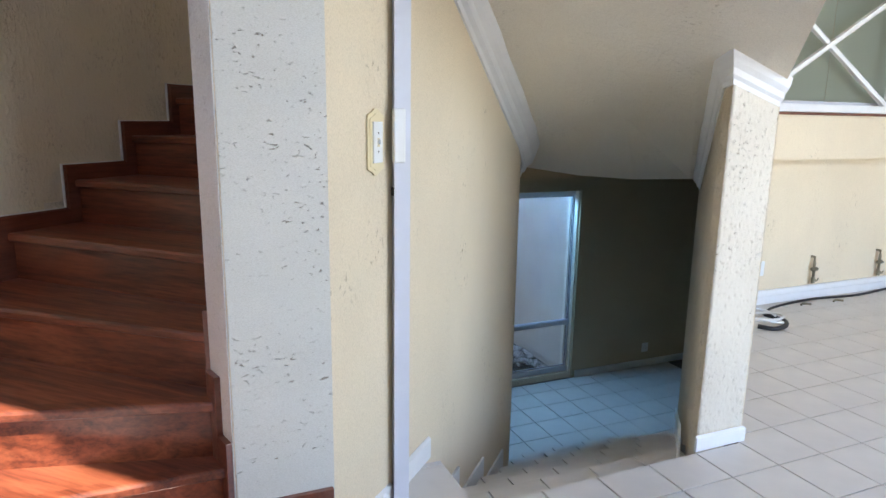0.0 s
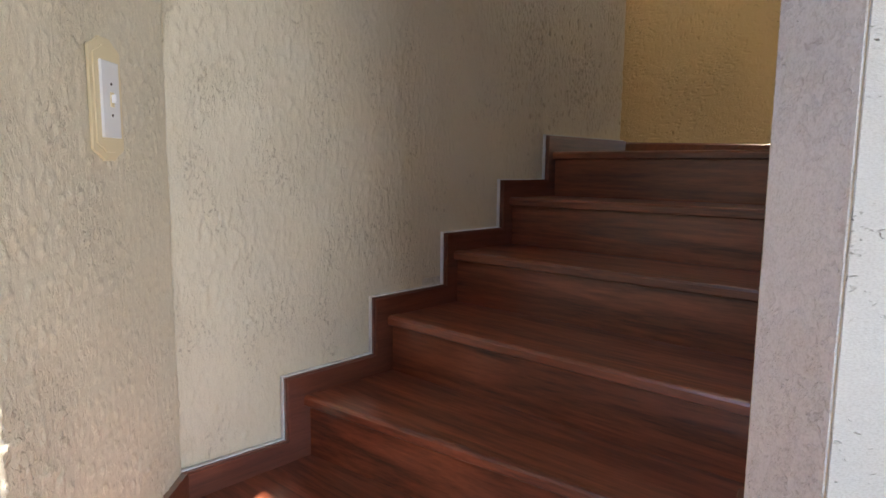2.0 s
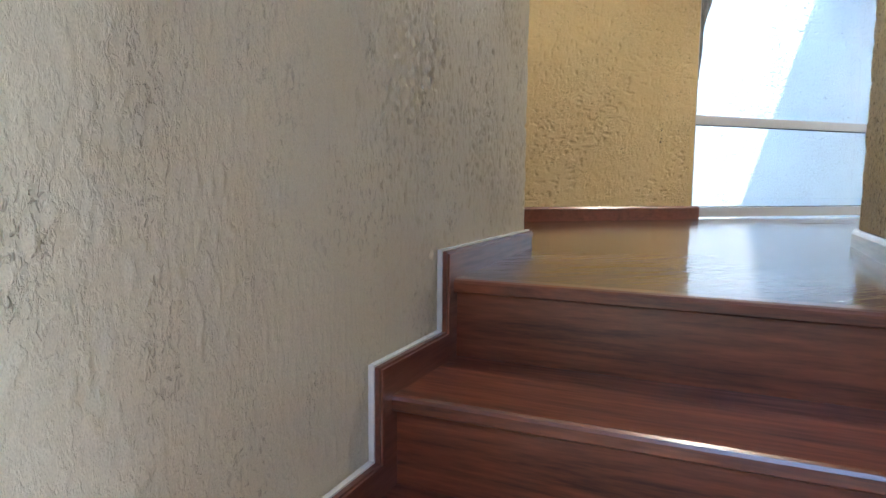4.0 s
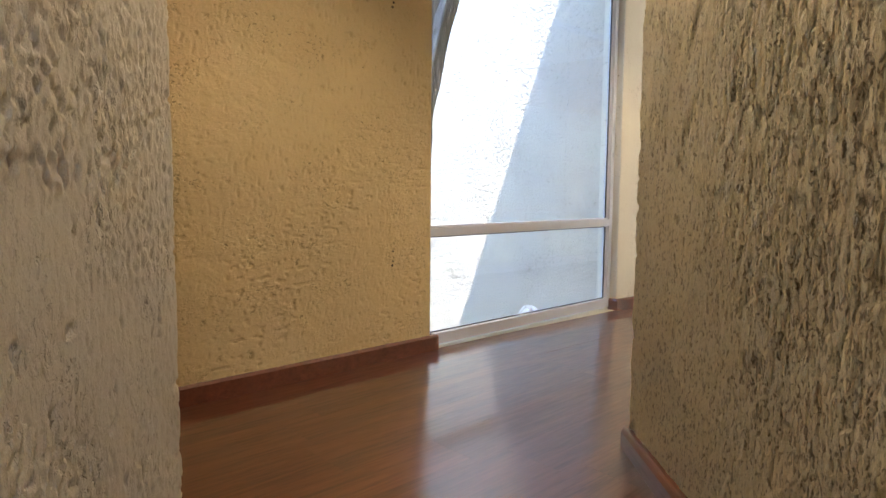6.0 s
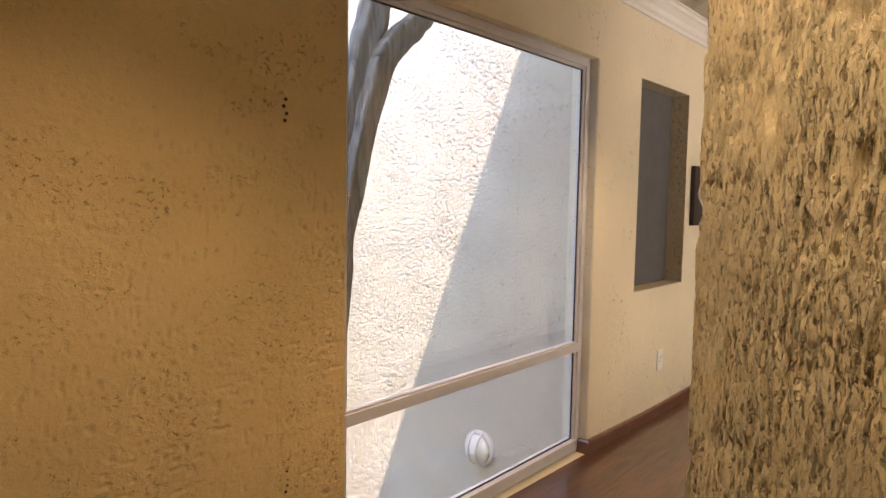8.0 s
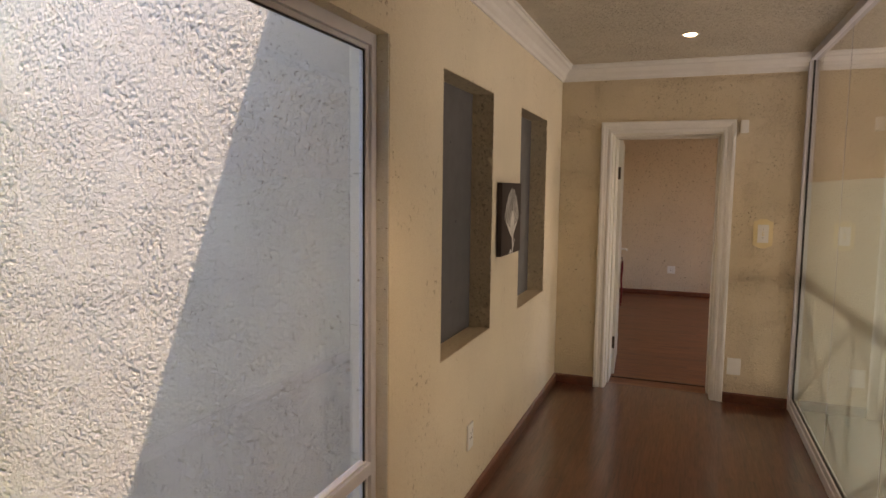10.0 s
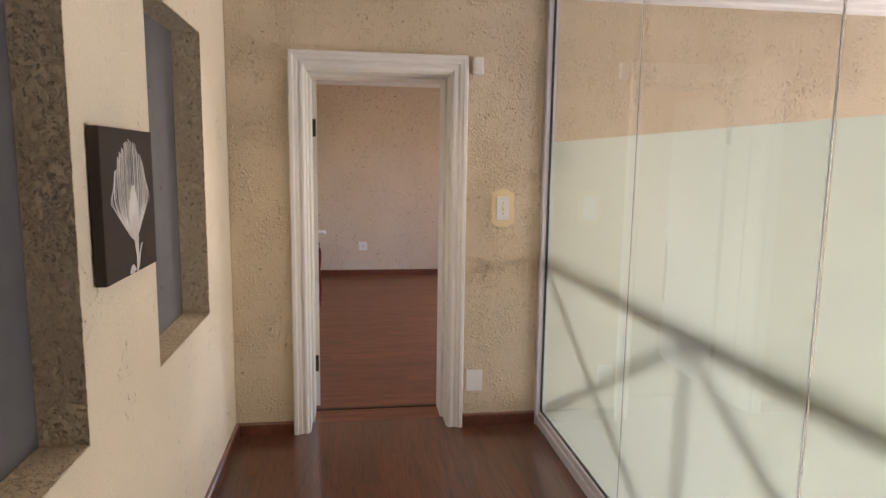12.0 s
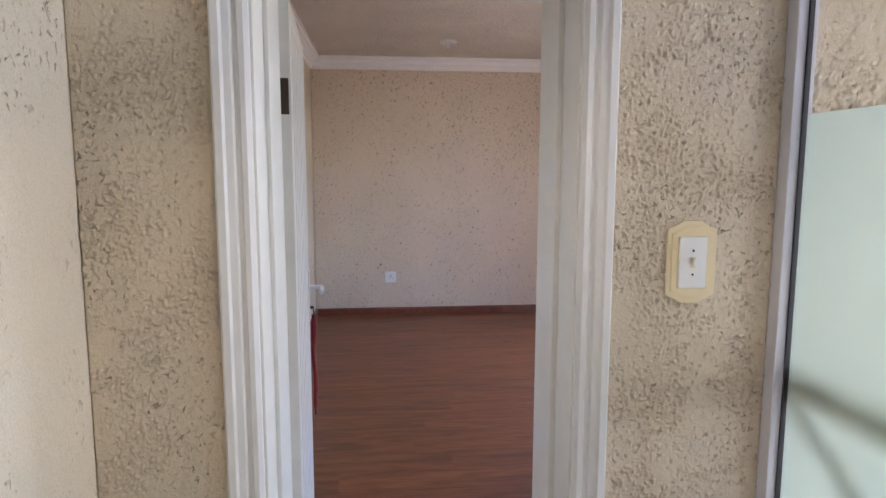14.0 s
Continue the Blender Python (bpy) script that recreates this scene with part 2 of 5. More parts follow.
def frosted():
    """Sand-blast film: part diffuse see-through, part sheen."""
    m, nt, b = material("frosted_film")
    tr = nt.nodes.new("ShaderNodeBsdfTranslucent")
    tr.inputs[0].default_value = (0.64, 0.70, 0.63, 1)
    rf = nt.nodes.new("ShaderNodeBsdfRefraction")
    rf.inputs["Color"].default_value = (0.68, 0.74, 0.68, 1)
    rf.inputs["Roughness"].default_value = 0.9
    rf.inputs["IOR"].default_value = 1.2
    mx = nt.nodes.new("ShaderNodeMixShader")
    mx.inputs[0].default_value = 0.10
    nt.links.new(tr.outputs[0], mx.inputs[1])
    nt.links.new(rf.outputs[0], mx.inputs[2])
    gl = nt.nodes.new("ShaderNodeBsdfGlossy")
    gl.inputs["Roughness"].default_value = 0.45
    fr = nt.nodes.new("ShaderNodeFresnel")
    fr.inputs[0].default_value = 1.35
    m2 = nt.nodes.new("ShaderNodeMixShader")
    nt.links.new(fr.outputs[0], m2.inputs[0])
    nt.links.new(mx.outputs[0], m2.inputs[1])
    nt.links.new(gl.outputs[0], m2.inputs[2])
    nt.links.new(m2.outputs[0], nt.nodes["Material Output"].inputs[0])
    return m


FROST = frosted()


def emitter(name, color, power):
    m, nt, b = material(name)
    b.inputs["Base Color"].default_value = (*color, 1)
    b.inputs["Emission Color"].default_value = (*color, 1)
    b.inputs["Emission Strength"].default_value = power
    return m


def bark():
    m, nt, b = material("grey_bark")
    v = coords(nt, (9, 9, 1.1))
    n = node(nt, "ShaderNodeTexNoise", Scale=3.0, Detail=6.0, Roughness=0.7, Distortion=0.8)
    nt.links.new(v, n.inputs["Vector"])
    c = ramp(nt, n.outputs[0], [(0.3, (0.11, 0.103, 0.097)), (0.50, (0.26, 0.245, 0.23)), (0.70, (0.44, 0.41, 0.375))])
    nt.links.new(c, b.inputs["Base Color"])
    b.inputs["Roughness"].default_value = 0.9
    bump = node(nt, "ShaderNodeBump", Strength=1.0, Distance=0.02)
    nt.links.new(n.outputs[0], bump.inputs["Height"])
    nt.links.new(bump.outputs[0], b.inputs["Normal"])
    return m


def leafy():
    m, nt, b = material("green_leaf")
    v = coords(nt, (6, 6, 6))
    n = node(nt, "ShaderNodeTexNoise", Scale=2.0, Detail=3.0)
    nt.links.new(v, n.inputs["Vector"])
    c = ramp(nt, n.outputs[0], [(0.3, (0.09, 0.22, 0.045)), (0.7, (0.20, 0.38, 0.10))])
    nt.links.new(c, b.inputs["Base Color"])
    b.inputs["Roughness"].default_value = 0.4
    b.inputs["Subsurface Weight"].default_value = 0.0
    return m


BARKT, LEAF = bark(), leafy()


# ---- mesh helpers ----
def finish(bm, m=None):
    if m is not None:
        bm.transform(m)
    bmesh.ops.recalc_face_normals(bm, faces=bm.faces)
    return bm


def add_box(bm, x0, x1, y0, y1, z0, z1, bev=0.0):
    vs = [bm.verts.new(p) for p in ((x0, y0, z0), (x1, y0, z0), (x1, y1, z0), (x0, y1, z0),
                                    (x0, y0, z1), (x1, y0, z1), (x1, y1, z1), (x0, y1, z1))]
    fs = [bm.faces.new([vs[i] for i in q]) for q in ((3, 2, 1, 0), (4, 5, 6, 7), (0, 1, 5, 4), (1, 2, 6, 5), (2, 3, 7, 6), (3, 0, 4, 7))]
    if bev:
        es = list({e for f in fs for e in f.edges})
        bmesh.ops.bevel(bm, geom=es, offset=bev, segments=2, affect="EDGES", profile=0.6)


def box(x0, x1, y0, y1, z0, z1, bev=0.0, m=None):
    bm = bmesh.new()
    add_box(bm, x0, x1, y0, y1, z0, z1, bev)
    return finish(bm, m)


def boxes(rows, m=None, bev=0.0):
    bm = bmesh.new()
    for r in rows:
        add_box(bm, *r, bev)
    return finish(bm, m)


def add_prism(bm, pts, z0, z1):
    lo = [bm.verts.new((x, y, z0)) for x, y in pts]
    hi = [bm.verts.new((x, y, z1)) for x, y in pts]
    n = len(pts)
    bm.faces.new(lo[::-1])
    bm.faces.new(hi)
    for i in range(n):
        bm.faces.new((lo[i], lo[(i + 1) % n], hi[(i + 1) % n], hi[i]))


def prism(pts, z0, z1, m=None, bev=0.0):
    bm = bmesh.new()
    add_prism(bm, pts, z0, z1)
    if bev:
        bmesh.ops.bevel(bm, geom=list(bm.edges), offset=bev, segments=2, affect="EDGES", profile=0.6)
    return finish(bm, m)


def clip(pts, a, b, c):
    """The part of a convex outline where a*x + b*y <= c."""
    out = []
    for i, p in enumerate(pts):
        q = pts[(i + 1) % len(pts)]
        dp, dq = a * p[0] + b * p[1] - c, a * q[0] + b * q[1] - c
        if dp <= 0:
            out.append(p)
        if dp * dq < 0:
            t = dp / (dp - dq)
            out.append((p[0] + t * (q[0] - p[0]), p[1] + t * (q[1] - p[1])))
    return out


def sweep(path, profile, m=None, side=1):
    """A moulding: profile points (offset to the side, height) along a plan line, mitred."""
    bm = bmesh.new()
    rings = []
    n = len(path)
    for i, p in enumerate(path):
        d0 = Vector(path[i]) - Vector(path[i - 1]) if i else Vector(path[1]) - Vector(path[0])
        d1 = Vector(path[i + 1]) - Vector(path[i]) if i < n - 1 else d0
        d0.normalize(), d1.normalize()
        n0, n1 = Vector((-d0.y, d0.x)) * side, Vector((-d1.y, d1.x)) * side
        mit = (n0 + n1).normalized()
        mit /= max(0.3, mit.dot(n0))
        rings.append([bm.verts.new((p[0] + mit.x * o, p[1] + mit.y * o, h)) for o, h in profile])
    k = len(profile)
    for a, b in zip(rings, rings[1:]):
        for j in range(k):
            bm.faces.new((a[j], a[(j + 1) % k], b[(j + 1) % k], b[j]))
    bm.faces.new(rings[0])
    bm.faces.new(rings[-1][::-1])
    return finish(bm, m)


def lathe(profile, seg=20, m=None):
    """A turned body: (radius, height) points."""
    bm = bmesh.new()
    rings = []
    for r, z in profile:
        rings.append([bm.verts.new((r * math.cos(2 * math.pi * i / seg), r * math.sin(2 * math.pi * i / seg), z)) for i in range(seg)])
    for a, b in zip(rings, rings[1:]):
        for i in range(seg):
            bm.faces.new((a[i], a[(i + 1) % seg], b[(i + 1) % seg], b[i]))
    bm.faces.new(rings[0][::-1])
    bm.faces.new(rings[-1])
    return finish(bm, m)


def tube(points, radius, seg=8, m=None):
    """A pipe or cable along points; radius one number or one a point."""
    bm = bmesh.new()
    rings = []
    pts = [Vector(p) for p in points]
    for i, p in enumerate(pts):
        t = (pts[min(i + 1, len(pts) - 1)] - pts[max(i - 1, 0)]).normalized()
        u = t.orthogonal().normalized() if abs(t.z) > 0.9 else Vector((0, 0, 1)).cross(t).normalized()
        v = t.cross(u)
        r = radius[i] if isinstance(radius, (list, tuple)) else radius
        rings.append([bm.verts.new(p + (u * math.cos(2 * math.pi * k / seg) + v * math.sin(2 * math.pi * k / seg)) * r) for k in range(seg)])
    for a, b in zip(rings, rings[1:]):
        for k in range(seg):
            bm.faces.new((a[k], a[(k + 1) % seg], b[(k + 1) % seg], b[k]))
    bm.faces.new(rings[0][::-1])
    bm.faces.new(rings[-1])
    return finish(bm, m)


def spline(points, steps=6):
    """A smooth line through points."""
    p = [Vector(q) for q in points]
    p = [p[0]] + p + [p[-1]]
    out = []
    for i in range(1, len(p) - 2):
        for s in range(steps):
            t = s / steps
            out.append(0.5 * (2 * p[i] + (p[i + 1] - p[i - 1]) * t + (2 * p[i - 1] - 5 * p[i] + 4 * p[i + 1] - p[i + 2]) * t * t
                              + (3 * p[i] - p[i - 1] - 3 * p[i + 1] + p[i + 2]) * t ** 3))
    return out + [p[-2]]


def mesh_object(name, bm, mat, smooth=False):
    me = bpy.data.meshes.new(name)
    bm.to_mesh(me)
    bm.free()
    me.materials.append(mat)
    if smooth:
        for poly in me.polygons:
            poly.use_smooth = True
    return new(name, me)


def part(name, bm, mat, parent, label="", smooth=False):
    ob = mesh_object(name, bm, mat, smooth)
    ob.parent = parent
    return tagged(ob, label) if label else ob


def setting(name, bm, mat, label="", category="", smooth=False):
    return tagged(mesh_object(name, bm, mat, smooth), label, category, kind="structure")


def thing(name, m, label, category, group="", kind=""):
    ob = new(name)
    ob.empty_display_size = 0.1
    ob.matrix_world = m
    return tagged(ob, label, category, group, kind)


def relief_noise(seed):
    """Smooth lattice noise over arrays, about -0.7 to 0.7."""
    rs = np.random.RandomState(seed)
    perm = rs.permutation(256)
    ang = rs.uniform(0, 2 * math.pi, 256)
    gx, gy = np.cos(ang), np.sin(ang)

    def at(x, y):
        xi, yi = np.floor(x).astype(int), np.floor(y).astype(int)
        xf, yf = x - xi, y - yi
        u, v = xf * xf * xf * (xf * (xf * 6 - 15) + 10), yf * yf * yf * (yf * (yf * 6 - 15) + 10)

        def g(i, j):
            k = perm[(perm[(xi + i) & 255] + yi + j) & 255]
            return gx[k] * (xf - i) + gy[k] * (yf - j)
        a = g(0, 0) * (1 - u) + g(1, 0) * u
        b = g(0, 1) * (1 - u) + g(1, 1) * u
        return a * (1 - v) + b * v
    return at


def ease(v, lo, hi):
    t = np.clip((v - lo) / (hi - lo), 0, 1)
    return t * t * (3 - 2 * t)


def comb_relief(u, z):
    """Deep vertical combing: a crust cut by short upright grooves, with torn gouges."""
    a, b, c = relief_noise(11), relief_noise(12), relief_noise(13)
    bend = 0.8 * b(u * 14, z * 9)
    n = a(u * 98 + bend, z * 13) + 0.42 * b(u * 190 + bend, z * 34)
    m = c(u * 60 + bend, z * 9)
    patch = ease(c(u * 3.2, z * 2.4) + 0.3 * a(u * 11, z * 8), -0.40, 0.10)
    groove = ease(-n, 0.02, 0.20)
    gouge = ease(c(u * 40, z * 16) + 0.3 * a(u * 90, z * 40), 0.40, 0.50)
    crumbs = 0.0012 * ease(b(u * 150, z * 105), 0.0, 0.25)
    return (0.0030 * ease(m, -0.15, 0.25) - 0.0095 * groove) * (0.5 + 0.5 * patch) - 0.006 * gouge + crumbs + 0.005


def cream_relief(u, z):
    """Thick paint: dense upright pits and crust high on the stair, soft drips lower down."""
    a, b, c = relief_noise(21), relief_noise(22), relief_noise(23)
    bend = 0.45 * b(u * 11, z * 8)
    top = ease(u + 0.35 * (z - 2.1) + 0.3 * c(u * 3, z * 3), 1.0, 1.7) * (1 - 0.35 * ease(u, 1.9, 2.3))
    patch = ease(c(u * 3.0, z * 2.6) + 0.5 * a(u * 9, z * 7), -0.30, 0.20)
    pits = ease(-(a(u * 88 + bend, z * 42 + bend) + 0.4 * b(u * 150, z * 80)), 0.14, 0.30)
    holes = ease(c(u * 38 + bend, z * 23), 0.36, 0.46)
    crust = ease(b(u * 84 + bend, z * 48), 0.02, 0.25)
    rough = (0.0036 * crust * patch - 0.0050 * pits * (0.3 + 0.7 * patch) - 0.008 * holes) * top
    drips = 0.0050 * ease(a(u * 62, z * 34) + 0.3 * b(u * 110, z * 60), 0.20, 0.32) * (0.4 + 0.6 * patch) * (1 - 0.65 * ease(u, 0.55, 1.1)) * (1 - top)
    soft = 0.0030 * c(u * 9, z * 7) + 0.0007 * b(u * 34, z * 26)
    return rough + drips + soft


def pit_relief(u, z):
    """A trowelled face: smooth fields, patches of short dents lying or upright, lone holes."""
    a, b, c = relief_noise(31), relief_noise(32), relief_noise(33)
    bend = 1.1 * b(u * 8, z * 8)
    field = c(u * 2.4, z * 2.6) + 0.5 * a(u * 6.5, z * 6.5)
    low = 1 - ease(z + 0.3 * c(u * 2, z * 2), 2.05, 2.45)
    lying = ease(a(u * 30 + bend, z * 66 + bend), 0.24, 0.38) * ease(field, -0.10, 0.20) * (0.25 + 0.75 * low)
    upright_dents = ease(b(u * 72 + bend, z * 26 + bend), 0.27, 0.40) * ease(-field, -0.12, 0.18) * (1 - 0.6 * low)
    holes = ease(c(u * 62, z * 62), 0.43, 0.52)
    trowel = 0.0016 * ease(b(u * 13 + bend, z * 17), -0.1, 0.3) + 0.0018 * c(u * 7, z * 7)
    return -0.0085 * lying - 0.0060 * upright_dents - 0.008 * holes + trowel


def worm_relief(u, z):
    """Raised crumbs and dents in all directions on a flat ground."""
    a, b, c = relief_noise(41), relief_noise(42), relief_noise(43)
    bu, bz = 1.5 * b(u * 13, z * 13), 1.5 * c(u * 13, z * 13)
    ux, zx = u * 84 + bu, z * 84 + bz
    patch = ease(c(u * 5.5, z * 5.5) + 0.5 * a(u * 17, z * 17), -0.20, 0.22)
    crumb = ease(a(ux * 1.5, zx) + 0.35 * b(u * 170, z * 170), 0.20, 0.30)
    scratch = ease(b(ux * 0.7, zx * 1.7), 0.32, 0.40)
    pit = ease(c(ux * 1.1, zx * 1.1), 0.40, 0.47)
    return (0.0056 * crumb - 0.0060 * scratch) * patch - 0.0060 * pit + 0.0012 * b(u * 18, z * 18)


def sparse_relief(u, z):
    """Smooth trowelled face with a few small dents."""
    a, b, c = relief_noise(61), relief_noise(62), relief_noise(63)
    return -0.0045 * ease(a(u * 60, z * 45), 0.30, 0.42) + 0.0012 * b(u * 14, z * 14) + 0.0012 * ease(c(u * 50, z * 50), 0.1, 0.3)


def stipple_relief(u, z):
    """Flat thrown render cut by short strokes in all directions."""
    a, b, c = relief_noise(51), relief_noise(52), relief_noise(53)
    bu, bz = 1.3 * c(u * 9, z * 9), 1.3 * b(u * 9, z * 9)
    patch = 0.35 + 0.65 * ease(c(u * 3.4, z * 3.4) + 0.4 * b(u * 12, z * 12), -0.25, 0.2)
    lying = ease(a(u * 44 + bu, z * 84 + bz) + 0.25 * c(u * 140, z * 140), 0.20, 0.36)
    rising = ease(b(u * 80 + bu, z * 42 + bz) + 0.25 * a(u * 140, z * 140), 0.24, 0.40)
    pit = ease(c(u * 36, z * 36), 0.40, 0.50)
    return -0.0027 * np.maximum(lying, rising) * patch - 0.005 * pit + 0.0005 * a(u * 90, z * 90)


def coat(name, p0, p1, z0, z1, step, fn, mat, label, u0=0.0, lip=0.002, rise=0.0, joined=""):
    """A relief coat on the right-hand side of the plan line p0 to p1."""
    p0, p1 = Vector(p0), Vector(p1)
    d = (p1 - p0)
    length = d.length
    d.normalize()
    nrm = Vector((d.y, -d.x))
    nu, nz = max(2, int(length / step)), max(2, int((z1 - z0) / (rise or step)))
    u, z = np.meshgrid(np.linspace(0, length, nu), np.linspace(z0, z1, nz), indexing="ij")
    h = fn(u + u0, z) + 0.005
    for edge, cut in (("start", np.s_[0, :]), ("end", np.s_[-1, :]), ("foot", np.s_[:, 0]), ("head", np.s_[:, -1])):
        if edge not in joined:
            h[cut] = -lip
    co = np.stack([p0.x + d.x * u + nrm.x * h, p0.y + d.y * u + nrm.y * h, z], -1).reshape(-1, 3)
    idx = np.arange(nu * nz).reshape(nu, nz)
    quads = np.stack([idx[:-1, :-1], idx[1:, :-1], idx[1:, 1:], idx[:-1, 1:]], -1).reshape(-1, 4)
    me = bpy.data.meshes.new(name)
    me.vertices.add(len(co))
    me.vertices.foreach_set("co", co.ravel())
    me.loops.add(quads.size)
    me.loops.foreach_set("vertex_index", quads.ravel())
    me.polygons.add(len(quads))
    me.polygons.foreach_set("loop_start", np.arange(0, quads.size, 4))
    me.polygons.foreach_set("loop_total", np.full(len(quads), 4))
    me.polygons.foreach_set("use_smooth", np.ones(len(quads), bool))
    me.update(calc_edges=True)
    me.validate()
    me.materials.append(mat)
    return tagged(new(name, me), label, "wall", kind="structure")


# ---- large structure ----
T = 0.30           # eaves line
TW = 0.14          # outer wall
TX = 0.35          # end wall
# outer wall of corridor and landing, with both windows and the two recesses
WX0, WX1 = -4.73, -3.10          # upper window
N1A, N1B, N2A, N2B = -2.604, -1.881, -1.303, -0.549
NZ0, NZ1, ND = 2.335, 3.543, 0.125
setting("wall_landing", boxes([(-8.2, WX0, 0, TW, LOW - 0.2, TOP)], LOC), YELLOW, "ochre yellow pitted plaster wall of the landing", "wall")
outer = [(WX0, WX1, 0, TW, 3.56, TOP), (WX0, WX1, 0, TW, 0.76, UP + 0.02), (WX0, WX1, 0, TW, LOW - 0.2, LOW + 0.06),
         (WX1, TX, 0, TW, LOW - 0.2, NZ0), (WX1, TX, 0, TW, NZ1, TOP),
         (WX1, N1A, 0, TW, NZ0, NZ1), (N1B, N2A, 0, TW, NZ0, NZ1), (N2B, TX, 0, TW, NZ0, NZ1),
         (N1A, N1B, ND, TW + 0.05, NZ0, NZ1), (N2A, N2B, ND, TW + 0.05, NZ0, NZ1)]
setting("wall_north", boxes(outer, LOC), CORRL, "pale yellow plaster wall with window and two recesses", "wall")
for a, b in ((N1A, N1B), (N2A, N2B)):
    rec = thing("wall_recess", LOC @ pose((a + b) / 2, ND, NZ0), "shallow wall recess with slate grey back and rough plaster sides", "recess",
                "corridor recesses", "structure")
    hw = (b - a) / 2
    part("back_panel", box(-hw, hw, -0.012, 0.001, 0, NZ1 - NZ0), SLATE, rec, "slate grey painted back")
    for dx, dz in ((-0.5, 0.93), (0.1, 0.78), (-0.2, 0.55), (0.35, 0.47), (-0.45, 0.24), (0.2, 0.15)):
        part("plug_hole", lathe([(0.0, 0), (0.006, 0), (0.006, 0.0012), (0.0, 0.0012)], 8, Matrix.Translation((dx * hw, -0.0121, dz * (NZ1 - NZ0))) @ pose(0, 0, 0, 90, 0, 0)), BLACK, rec)
    part("side_reveal", box(hw - 0.004, hw + 0.001, -ND, -0.012, 0, NZ1 - NZ0), CRUMB, rec)
    part("side_reveal", box(-hw - 0.001, -hw + 0.004, -ND, -0.012, 0, NZ1 - NZ0), CRUMB, rec)
    part("sill_reveal", box(-hw, hw, -ND, -0.012, -0.001, 0.004), CORR, rec)
    part("head_reveal", box(-hw, hw, -ND, -0.012, NZ1 - NZ0 - 0.004, NZ1 - NZ0 + 0.001), CRUMB, rec)

# end wall of corridor, going on behind the glass and down to the kitchen floor
DY0, DY1, DZ = -1.19, -0.365, UP + 1.985
setting("wall_east", boxes([(0, TX, DY1, 0.0, LOW, TOP + 0.2), (0, TX, -6.9, DY0, -0.1, TOP + 0.2),
                            (0, TX, DY0, DY1, DZ, TOP + 0.2), (0, TX, DY0, DY1, LOW, UP - 0.02)], LOC), CORR,
        "cream trowelled plaster end wall with a doorway", "wall")

# stair walls
LEFT = [(-1.011, 3.806), (-1.28, 3.81), (-1.28, 1.62)] + [W(-8.16, -2.62), W(-8.16, -3.33), W(-7.88, -3.33), W(-7.88, -2.672), (-1.011, 1.452)]
setting("wall_stair", prism(LEFT, -0.1, TOP + 0.1), CREAM, "cream plaster wall along the wooden stair", "wall")
setting("wall_stair_end", prism([W(-10.4, -3.33), W(-10.4, -3.03), W(-8.165, -3.03), W(-8.165, -3.345), W(-7.884, -3.345), W(-7.884, -3.33)], -0.1, TOP + 0.1), SUNNY,
        "white rough plaster wall end in the sun", "wall")

PIER = [(0.25, 1.92), (0.383, 1.845), (0.600, 2.053), (0.63, 2.45), (0.65, 3.0), (0.65, 4.10), (0.62, 4.28), (0.54, 4.42), (0.42, 4.54),
        (0.21, 4.635), (0.07, 4.50), (0.09, 3.1), (0.105, 2.62), (0.178, 2.22), (0.236, 2.0)]
bm = bmesh.new()
add_prism(bm, PIER, LOW - 0.1, TOP + 0.1)
setting("wall_between_stairs", finish(bm), SMOOTHY, "smooth yellow plaster wall between the two stairs", "wall", smooth=False)
# white painted face, its grey corner bead and the combed face along the upper stair
u2, w2 = Vector((math.cos(TURN), math.sin(TURN))), Vector((-math.sin(TURN), math.cos(TURN)))


def skin(name, pts, thick, z0, z1, mat, label):
    """A coat of plaster on the right of a plan line."""
    offs = []
    for i, p in enumerate(pts):
        d = (Vector(pts[min(i + 1, len(pts) - 1)]) - Vector(pts[max(i - 1, 0)])).normalized()
        offs.append((p[0] + d.y * thick, p[1] - d.x * thick))
    return setting(name, prism(list(pts) + offs[::-1], z0, z1), mat, label, "wall")


skin("wall_pier_face", [(0.385, 1.847), (0.602, 2.055)], 0.004, 0.19, TOP, WHITEW, "white painted plaster pier face with dark pits")
skin("wall_pier_bead", [(0.25, 1.92), (0.383, 1.845)], 0.004, 0.2, TOP, BEAD, "grey plaster corner bead")
skin("wall_combed", [(0.07, 4.50), (0.09, 3.1), (0.105, 2.62), (0.178, 2.22), (0.236, 2.0), (0.25, 1.92)], 0.004, 0.6, TOP, BARK, "deeply combed beige plaster along the stair")
skin("wall_combed_end", [(0.21, 4.635), (0.07, 4.50)], 0.004, UP, TOP, CORR, "cream plaster wall end")

# wall from the combed corner to the glass, and the low bulkhead beside the glass
setting("wall_corridor_side", prism([W(-4.80, -1.27), W(-4.68, -1.27), W(-4.40, -1.69), W(-3.06, -1.69), W(-3.06, -1.80), W(-4.6, -1.80)], 1.42, TOP), CORR,
        "cream plaster wall beside the glass screen", "wall")

# landing side, hidden end of the landing
setting("wall_landing_end", prism([(-2.75, 3.0), (-2.6, 3.0), (-2.6, 4.3), (-2.75, 4.3)], 0, TOP), CREAM, "cream plaster wall", "wall")
setting("wall_landing_back", prism([(-2.75, 3.3), (-2.75, 3.45), (-1.28, 3.45), (-1.28, 3.3)], 0, TOP), CREAM, "cream plaster wall", "wall")

